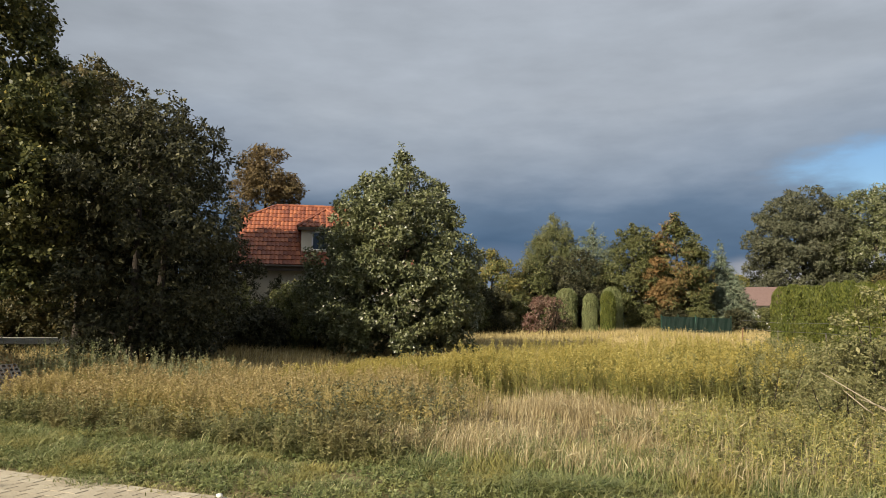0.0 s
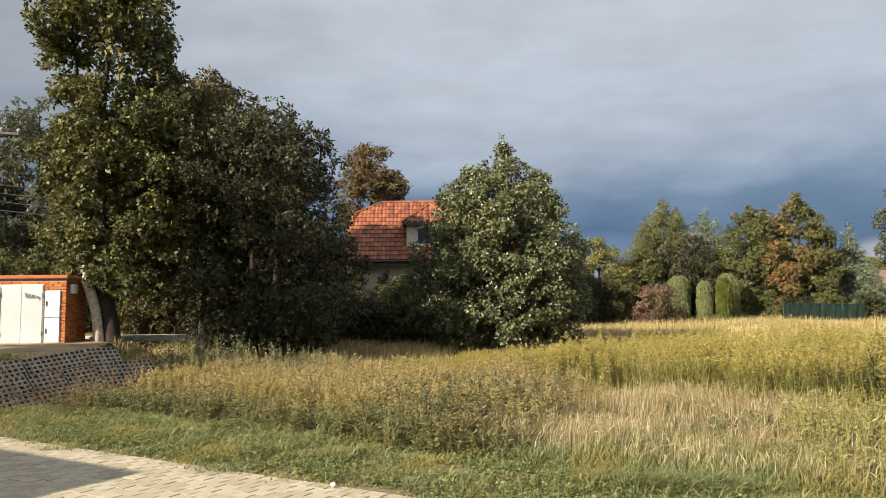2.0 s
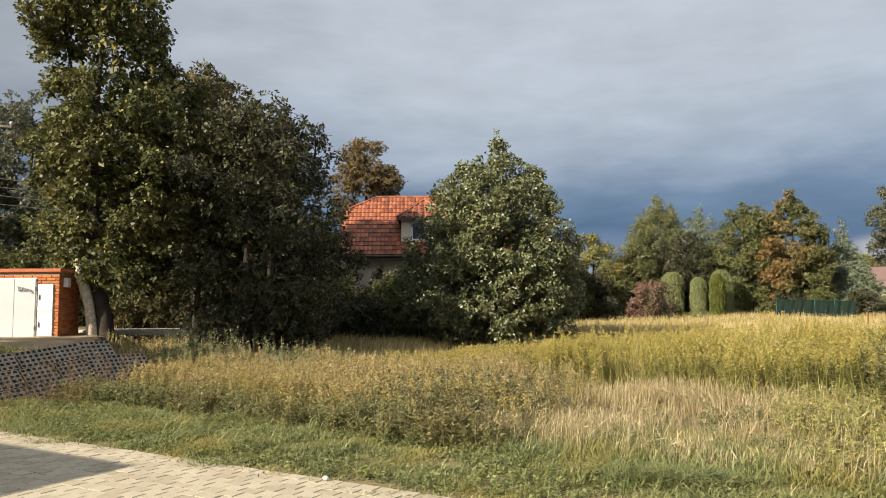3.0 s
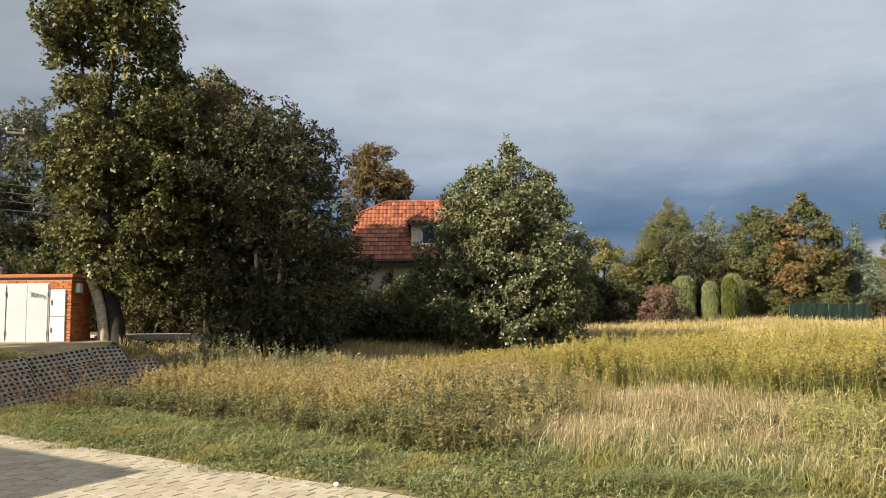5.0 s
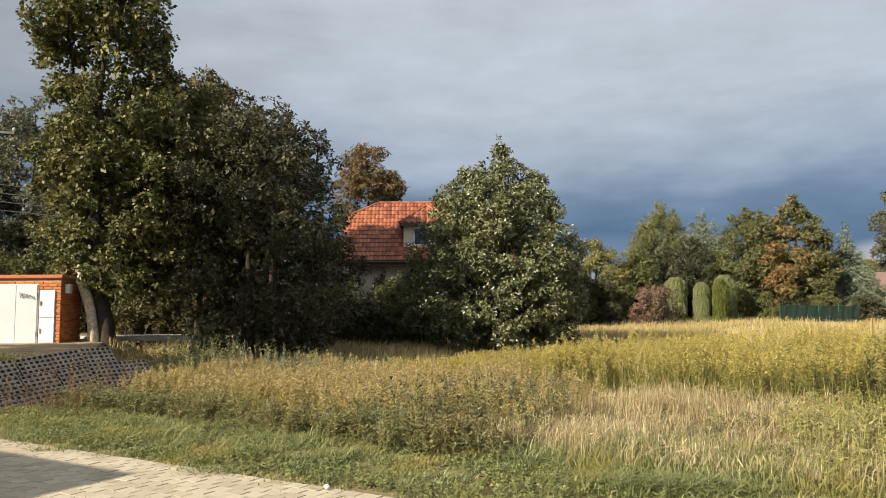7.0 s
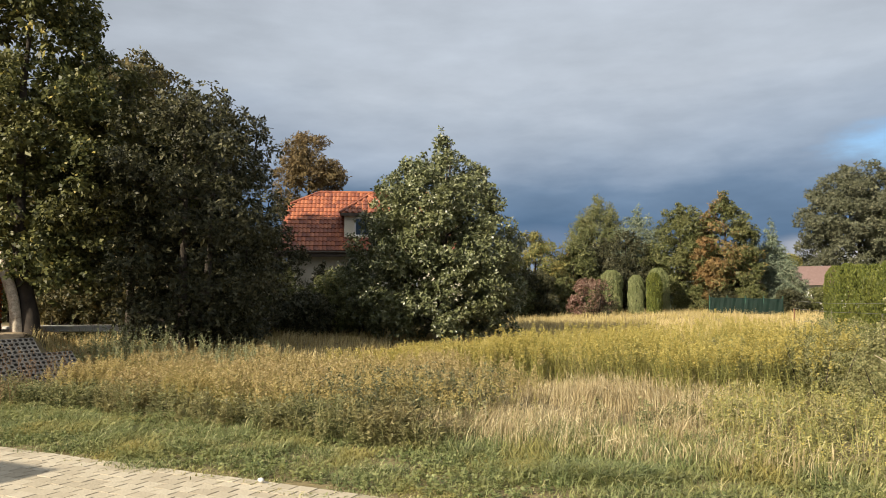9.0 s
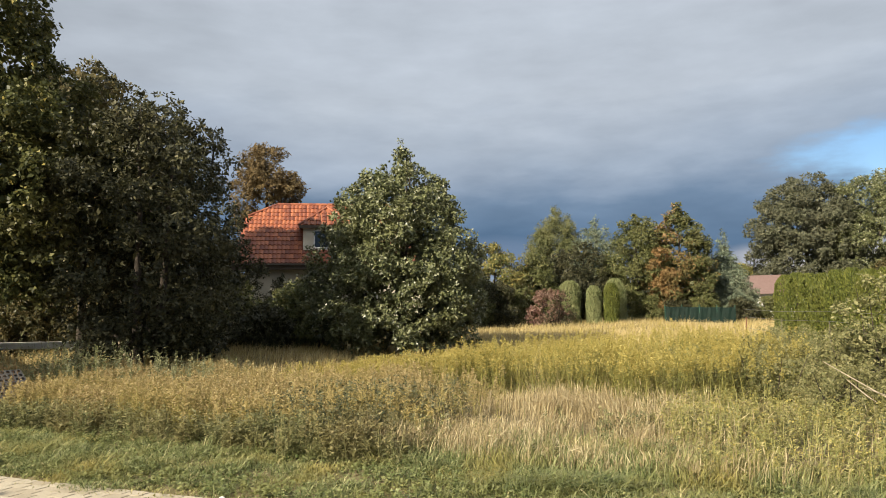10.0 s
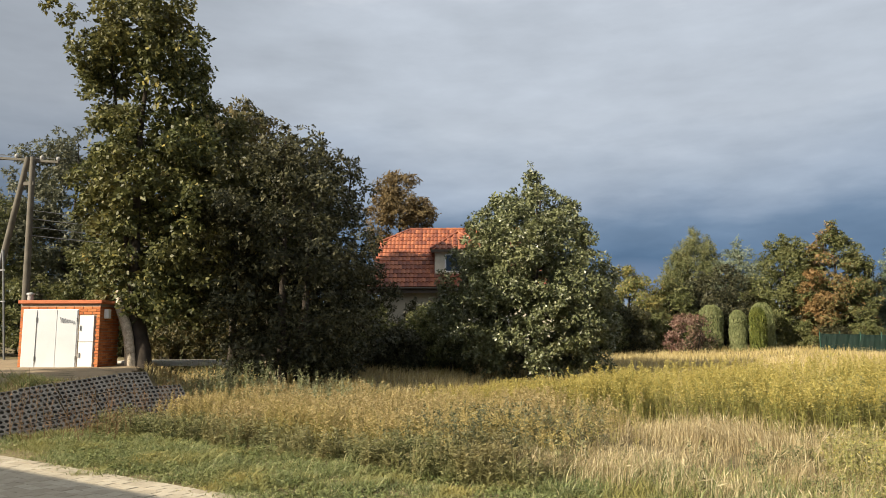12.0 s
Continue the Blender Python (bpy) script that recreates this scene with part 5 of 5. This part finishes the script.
# mown verge
p = np.concatenate([scatter(72000, -14, 9, EDGE - 0.3, 7.6), scatter(26000, -9, 4, EDGE - 0.3, 7.0), scatter(12000, -16, -8, 5.3, 9.0)])
vv = p @ AC
nz = vnoise(p, 1.3)
tuft = vnoise(p, 5.5, 2.0)
ragged_edge = EDGE - 0.14 + 0.14 * np.sin((p @ AL) * 2.3) + 0.10 * np.sin((p @ AL) * 0.9 + 1) + 0.06 * np.sin((p @ AL) * 7.0)
ok = (vv > ragged_edge + rng.normal(0, 0.09, len(p))) & (vv < 7.45 + 0.4 * nz) & (rng.random(len(p)) < 0.72 + 0.4 * tuft)
p, vv, nz, tuft = p[ok], vv[ok], nz[ok], tuft[ok]
h = (0.045 + 0.06 * S((vv - EDGE) / 1.0)) * rng.uniform(0.4, 1.7, len(p)) * (1 + 0.4 * nz + 0.6 * tuft)
v, q, t = blades(p, h, rng.uniform(0.006, 0.015, len(p)), rng.uniform(0.4, 2.2, len(p)))
stuff("verge_grass", mesh_np("verge_grass", v, q, t, mats=[M_GRASS]), "short green verge grass with yellowed patches along the road", "grass")

# longer green grass running in among the straw
p = np.concatenate([scatter(16000, -6.0, 6.0, 6.9, 8.6), scatter(7000, -5.0, 6.0, 8.0, 12.0)])
ok = rng.random(len(p)) < np.clip(0.75 + 0.7 * vnoise(p, 1.6, 12) - 0.25 * (p @ AC - 7.0), 0.05, 1)
p = p[ok]
v, q, t = blades(p, rng.uniform(0.12, 0.34, len(p)), rng.uniform(0.006, 0.014, len(p)), rng.uniform(0.2, 1.2, len(p)))
stuff("field_grass", mesh_np("field_grass", v, q, t, mats=[M_GRASS]), "longer green grass among the dry straw", "grass")

# clover and other low leafy plants in the verge, one darker long-bladed tuft among them
p = np.concatenate([scatter(15000, -13, 7, EDGE + 0.15, 7.9), scatter(4500, -15, -7, 5.6, 8.6)])
ok = (vnoise(p, 1.6, 4) + 0.8 * vnoise(p, 4.1, 9) + rng.normal(0, 0.25, len(p)) > -0.05) & (land(p[:, 0], p[:, 1]) < 0.3)
p = p[ok]
v, q, t, qm, tm = merge(herbs(p, rng.uniform(0.03, 0.13, len(p)), 9, 0.055, 0.026, 0, up=0.5))
stuff("clover", mesh_np("clover", v, q, t, mats=[M_CLOVER]), "low leafy clover and plantain patches in the verge", "weeds")
tx, ty = uv_at(-1.35, 6.55)
p = np.stack([rng.normal(tx, 0.36, 1500), rng.normal(ty, 0.12, 1500)], -1)
v, q, t = blades(p, rng.uniform(0.10, 0.24, len(p)), rng.uniform(0.010, 0.018, len(p)), rng.uniform(0.6, 1.8, len(p)))
stuff("sedge_tuft", mesh_np("sedge_tuft", v, q, t, mats=[M_CLOVER]), "lush dark green long-bladed tuft in the verge", "grass")

# tall dry grass
def straw(p, hmin, hmax, w0, w1, heads=True):
    n = len(p)
    h = rng.uniform(hmin, hmax, n) * (0.92 + 0.38 * vnoise(p, 1.7, 8) + 0.2 * vnoise(p, 4.3, 1))
    out = []
    v, q, t = blades(p, h, rng.uniform(w0, w1, n), np.abs(rng.normal(0.3, 0.4, n)), 0.6, 2.5 * vnoise(p, 1.9, 5) + 0.4)
    out.append((v, q, t, 0))
    if heads:
        tips = v.reshape(-1, 5, 3)[:, 4][: n // 3]
        d = unit(tips - v.reshape(-1, 5, 3)[:, 2][: n // 3])
        b = unit(np.cross(d, rng.normal(size=d.shape)))
        hv, hq = quads_of(tips, d * rng.uniform(0.03, 0.09, (len(d), 1)), b * rng.uniform(0.002, 0.006, (len(d), 1)))
        out.append((hv, hq, None, 0))
    return out


p = np.concatenate([scatter(38000, -5.2, 5, 6.9, 12.2), clumped(1500, 34, 0.06, -5.2, 3.5, 7.0, 11.6)[0]])
clump = vnoise(p, 2.1, 3)
uu, vv = p @ AL, p @ AC
ok = (rng.random(len(p)) < 0.36 + 0.75 * clump + 0.3 * vnoise(p, 4.7, 2)) & (vv > 7.0 + 0.35 * vnoise(p, 1.5)) & (uu > -4.4 + 0.5 * vnoise(p, 1.1, 5) - 0.12 * (vv - 7) + rng.normal(0, 0.45, len(p))) & (rng.random(len(p)) < np.clip((0.6 + 0.8 * vnoise(p, 1.2, 7) - uu) / 1.6, 0.08, 1))
p = p[ok]
v, q, t, qm, tm = merge(straw(p, 0.15, 0.46, 0.003, 0.0075))
stuff("straw_grass", mesh_np("straw_grass", v, q, t, mats=[M_STRAW]), "tall dry straw-coloured grass bending in clumps", "grass")

p = np.stack([rng.uniform(-16, 30, 130000), rng.uniform(13, 52, 130000)], -1)
vv = p @ AC
ok = (vv > 11.5) & (np.abs(p[:, 0]) < p[:, 1] * 0.95 + 2) & (rng.random(len(p)) < np.clip(1.25 - p[:, 1] / 75, 0.3, 1)) & (land(p[:, 0], p[:, 1]) < 0.74) & ~((p[:, 0] > 10.2) & (p[:, 1] < 28))
p = p[ok]
v, q, t, qm, tm = merge(straw(p, 0.16, 0.48, 0.010, 0.022))
stuff("pale_grass", mesh_np("pale_grass", v, q, t, mats=[M_FARSTRAW]), "pale golden dry grass covering the far field", "grass")


# goldenrod: a faded stand on the left, a yellower, taller one further right
def goldenrod(p, cl, tall, leaf, plume, label):
    h = tall * rng.uniform(0.78, 1.12, len(p)) * (0.82 + 0.34 * cl) * (1 + 0.14 * vnoise(p, 0.9, 2) + 0.08 * vnoise(p, 2.6, 1))
    v, q, t, qm, tm = merge(herbs(p, h, 26, 0.085, 0.015, 46, 0.030))
    stuff("goldenrod", mesh_np("goldenrod", v, q, t, mats=[leaf, plume], quad_mat=qm, tri_mat=tm), label, "weeds")


p, cl = clumped(520, 9, 0.13, -14.5, -2.6, 7.6, 12.4)
uu, vv = p @ AL, p @ AC
ok = (uu < -3.9 + 0.4 * vnoise(p, 1.3) - 0.18 * (vv - 8) + rng.normal(0, 0.5, len(p))) & (vv > 7.75 + 0.3 * vnoise(p, 1.0)) & ~((p[:, 0] < -7.4) & (p[:, 1] < 14.2)) & (land(p[:, 0], p[:, 1]) < 0.35)
goldenrod(p[ok], cl[ok], 0.53, M_GOLDLEAF, M_PLUME_TAN, "faded tan goldenrod with grey seed heads on the fallow field")
p, cl = clumped(500, 9, 0.15, -9.0, 1.8, 12.0, 17.2)
uu, vv = p @ AL, p @ AC
ok = (uu > -8.6) & (uu < 0.9 + 0.5 * vnoise(p, 0.9, 3)) & (vv > 12.1 + 0.35 * vnoise(p, 1.2)) & (land(p[:, 0], p[:, 1]) < 0.35)
goldenrod(p[ok], cl[ok], (0.50 + 0.46 * S((uu + 7.2) / 3.4))[ok], M_GOLDSTEM, M_PLUME, "tall yellow goldenrod with green stems standing thick on the fallow field")

# low yellow-green weeds on the right
p, cl = clumped(560, 9, 0.14, -1.6, 8.0, 7.1, 12.6)
uu, vv = p @ AL, p @ AC
ok = (uu > -0.5 + 0.8 * vnoise(p, 1.2, 7)) & (rng.random(len(p)) < 0.75 + 0.4 * vnoise(p, 2.0, 3))
p = p[ok]
h = rng.uniform(0.18, 0.44, len(p)) * (1 + 0.3 * vnoise(p, 1.3, 10))
v, q, t, qm, tm = merge(herbs(p, h, 26, 0.075, 0.015, 3, 0.028, up=0.7))
stuff("yellow_weeds", mesh_np("yellow_weeds", v, q, t, mats=[M_YWEED, M_PLUME], quad_mat=qm, tri_mat=tm), "low yellow-green weeds and wild shoots on the fallow field", "weeds")

# green weeds along the front of the field
p = np.concatenate([clumped(300, 9, 0.11, -12.0, -3.6, 6.9, 8.8)[0], clumped(45, 9, 0.10, -4.9, -3.3, 6.9, 8.3)[0], clumped(70, 8, 0.1, -2.5, 6, 7.0, 11.5)[0], scatter(900, 1.5, 8, 8.0, 14.0)])
uu, vv = p @ AL, p @ AC
ok = (vv > 7.15 + 0.4 * vnoise(p, 1.2)) & ((vv < 8.1 + 0.8 * vnoise(p, 0.8, 6)) | (uu > -2.4)) & (land(p[:, 0], p[:, 1]) < 0.3)
p = p[ok]
h = rng.uniform(0.14, 0.42, len(p)) * (1 + 0.35 * vnoise(p, 1.1, 4))
v, q, t, qm, tm = merge(herbs(p, h, 34, 0.085, 0.020, 0, up=0.7))
stuff("green_weeds", mesh_np("green_weeds", v, q, t, mats=[M_WEED]), "dull green weeds along the front of the field", "weeds")
# dark dock and mugwort between the two stands
p = np.concatenate([clumped(34, 9, 0.24, -5.9, -3.7, 7.5, 10.4)[0], clumped(9, 9, 0.06, -5.4, -4.4, 9.0, 11.0)[0]])
h = rng.uniform(0.28, 0.72, len(p))
v, q, t, qm, tm = merge(herbs(p, h, 36, 0.10, 0.022, 0, up=0.9))
stuff("mugwort", mesh_np("mugwort", v, q, t, mats=[M_MUGWORT]), "dark grey-green mugwort clump between the goldenrod stands", "weeds")

# nettles and tall stalks at the foot of the trees, dry stalks before the bank
p = np.stack([-8.6 + 4.4 * rng.random(480) ** 1.4, rng.uniform(13.8, 15.8, 480)], -1)
h = (0.5 + 0.7 * rng.random(len(p)) ** 1.6) * np.clip(1.1 - (p[:, 0] + 8.0) * 0.12, 0.6, 1.1)
v, q, t, qm, tm = merge(herbs(p, h, 34, 0.09, 0.026, 0, up=0.9))
stuff("nettles", mesh_np("nettles", v, q, t, mats=[M_NETTLE]), "pale green tall weeds at the foot of the trees", "weeds")
p = np.stack([rng.uniform(-10.5, -7.2, 260), rng.uniform(9.8, 13.2, 260)], -1)
p = p[(land(p[:, 0], p[:, 1]) < 0.25)]
h = rng.uniform(0.35, 0.95, len(p))
v, q, t, qm, tm = merge(herbs(p, h, 16, 0.09, 0.012, 0, up=0.8))
stuff("dry_stalks", mesh_np("dry_stalks", v, q, t, mats=[M_DRYSTALK]), "red-brown dry weed stalks before the slab bank", "weeds")

# dry tufts along the lip of the bank
sx_ = rng.uniform(-4.2, 2.0, 2600)
off = rng.normal(1.05, 0.22, 2600)
p = np.stack([foot.x + BD.x * sx_ - BN.x * off, foot.y + BD.y * sx_ - BN.y * off], -1)
p = p[vnoise(p, 3.0, 6) > -0.2]
v, q, t = blades(p, rng.uniform(0.04, 0.16, len(p)), rng.uniform(0.006, 0.014, len(p)), rng.uniform(0.3, 1.8, len(p)))
stuff("lip_grass", mesh_np("lip_grass", v, q, t, mats=[M_STRAW]), "dry short grass along the lip of the bank", "grass")

# ---- the road's paving blocks ----


def paver_mesh():
    """A block with slanting notched sides, the joint eased."""
    lx, ly = 0.205, 0.140
    out = [(-lx / 2, -ly / 2), (lx / 2, -ly / 2), (lx / 2, ly / 2), (-lx / 2, ly / 2)]
    bm = bmesh.new()
    top = [bm.verts.new((x * 0.925, y * 0.99, 0.0)) for x, y in out]
    low = [bm.verts.new((x * 0.94, y * 0.997, -0.005)) for x, y in out]
    bot = [bm.verts.new((x * 0.94, y * 0.997, -0.06)) for x, y in out]
    bm.faces.new(top)
    n = len(out)
    for k in range(n):
        a, b = k, (k + 1) % n
        bm.faces.new((low[a], low[b], top[b], top[a]))
        bm.faces.new((bot[a], bot[b], low[b], low[a]))
    me = bpy.data.meshes.new("paving_block")
    bm.normal_update()
    bm.to_mesh(me)
    bm.free()
    me.materials.append(M_PAVER)
    return me


pav = paver_mesh()
pv = np.array([v.co[:] for v in pav.vertices])
pf = [tuple(f.vertices) for f in pav.polygons]
rest_v, rest_q, base = [], [], 0
ANG = math.atan2(AL[1], AL[0])
ca, sa = math.cos(ANG), math.sin(ANG)
made = 0
for r in range(0, 40):
    v_c = EDGE - 0.07 - r * 0.141
    for c in range(-75, 60):
        u_c = c * 0.206 + (0.103 if r % 2 else 0.0)
        x, y = uv_at(u_c, v_c)
        dz, tilt = rng.normal(0, 0.0012), rng.normal(0, 0.3)
        near = r < 10 and -8.2 < u_c < -1.9
        if near and made < 300:
            ob = new("paving_block", pav)
            ob.parent = road
            ob.matrix_world = pose(x, y, dz, tilt, rng.normal(0, 0.3), math.degrees(ANG) + rng.normal(0, 0.5))
            made += 1
        else:
            rest_v.append(np.stack([x + ca * pv[:, 0] - sa * pv[:, 1], y + sa * pv[:, 0] + ca * pv[:, 1], pv[:, 2] + dz], -1))
            rest_q += [tuple(k + base for k in f) for f in pf]
            base += len(pv)
pr = new("paving", mesh_np("paving", np.concatenate(rest_v), np.array(rest_q), mats=[M_PAVER]))
pr.parent = road
tagged(pr, "beige concrete paving blocks", kind="stuff")
# a pale stone and small litter at the road's edge
bm = bmesh.new()
bmesh.ops.create_icosphere(bm, subdivisions=2, radius=0.03)
for v in bm.verts:
    v.co *= 1 + 0.25 * noise.noise(v.co * 40)
    v.co.z *= 0.7
st = part("stone", bm, M_STONE, None, smooth=True)
st.matrix_world = pose(-1.98, 6.30, 0.03)
tagged(st, "small pale stone at the edge of the paving", "stone")
for k in range(6):
    bm = bmesh.new()
    bmesh.ops.create_icosphere(bm, subdivisions=2, radius=0.045)
    for v in bm.verts:
        v.co *= 1 + 0.3 * noise.noise(v.co * 30 + Vector((k, 0, 0)))
        v.co.z *= 0.7
    x, y = -9.45 + 0.17 * k, 13.25 + 0.16 * k
    st = part("stone", bm, M_STONE, None, smooth=True)
    st.matrix_world = pose(x, y, float(land(x, y)) + 0.02, 0, 0, 40 * k)
    tagged(st, "pale stone on top of the slab bank", "stone", group="stones on the bank")
# clay tiles on the visible slope
tile_bm = bmesh.new()
tw, tl = 0.236, 0.40
prof = [(-tw / 2, 0.0), (-tw / 4, 0.035), (0, 0.042), (tw / 4, 0.02), (tw / 2, 0.0)]
front = [tile_bm.verts.new((x, 0, z + 0.05)) for x, z in prof]
rear = [tile_bm.verts.new((x, tl * 1.05, z + 0.005)) for x, z in prof]
lip = [tile_bm.verts.new((x, 0, z + 0.005)) for x, z in prof]
for k in range(4):
    tile_bm.faces.new((front[k], front[k + 1], rear[k + 1], rear[k]))
    tile_bm.faces.new((lip[k], lip[k + 1], front[k + 1], front[k]))
tile_me = bpy.data.meshes.new("roof_tile")
tile_bm.normal_update()
tile_bm.to_mesh(tile_me)
tile_bm.free()
tile_me.materials.append(M_TILE)
tv = np.array([v.co[:] for v in tile_me.vertices])
tf = [tuple(f.vertices) for f in tile_me.polygons]
sl = math.hypot(RISE, RUN)
pitch = math.degrees(math.atan2(RISE, RUN))
rest_v, rest_q, base, made = [], [], 0, 0
rows = int(sl / tl)
for c in range(int((LEN - 2 * VERGE + 0.45) / 0.225)):
    for r in range(rows):
        x, d = VERGE - 0.33 + c * 0.225, r * tl - 0.06
        y = d * math.cos(math.radians(pitch))
        if x < VERGE + 0.1 - 0.45 * (1 - max(y, 0) / HIP_Y):
            continue
        if y > HIP_Y:
            cut = VERGE + HIP_X * (y + 0.2 - HIP_Y) / (RUN - HIP_Y)
            if x < cut or x > LEN - cut:
                continue
        if DX0 - 0.1 < x < DX1 + 0.1 and y > DY - 0.2 and y < 3.3 - 1.2 * abs(x - (DX0 + DX1) / 2) + 0.3:
            continue
        m = pose(x, y, HZ + d * math.sin(math.radians(pitch)) + 0.01, pitch, 0, 0)
        if made < 300:
            ob = new("roof_tile", tile_me)
            ob.parent = roof
            ob.matrix_local = m
            made += 1
        else:
            mm = np.array(m)
            rest_v.append(tv @ mm[:3, :3].T + mm[:3, 3])
            rest_q += [tuple(k + base for k in f) for f in tf]
            base += len(tv)
rt = new("tiling", mesh_np("tiling", np.concatenate(rest_v), np.array(rest_q), mats=[M_TILE]))
rt.parent = roof
tagged(rt, kind="stuff")
# tiles on the dormer's front slope
run_d, rise_d = 2.0 - (DY - 0.3), 1.17
sl_d, pitch_d = math.hypot(run_d, rise_d), math.degrees(math.atan2(rise_d, run_d))
for r in range(int(sl_d / tl)):
    f0 = (r + 0.6) * tl / sl_d
    half = ((DX1 - DX0) / 2 + 0.22) * (1 - f0)
    nt_ = int(half / 0.15)
    for c in range(nt_):
        x = (DX0 + DX1) / 2 - half + (c + 0.5) * 2 * half / nt_
        ob = new("roof_tile", tile_me)
        ob.parent = dormer
        ob.matrix_local = pose(x, DY - 0.3 + r * tl * math.cos(math.radians(pitch_d)), DZ1 + r * tl * math.sin(math.radians(pitch_d)) + 0.01, pitch_d, 0, 0)
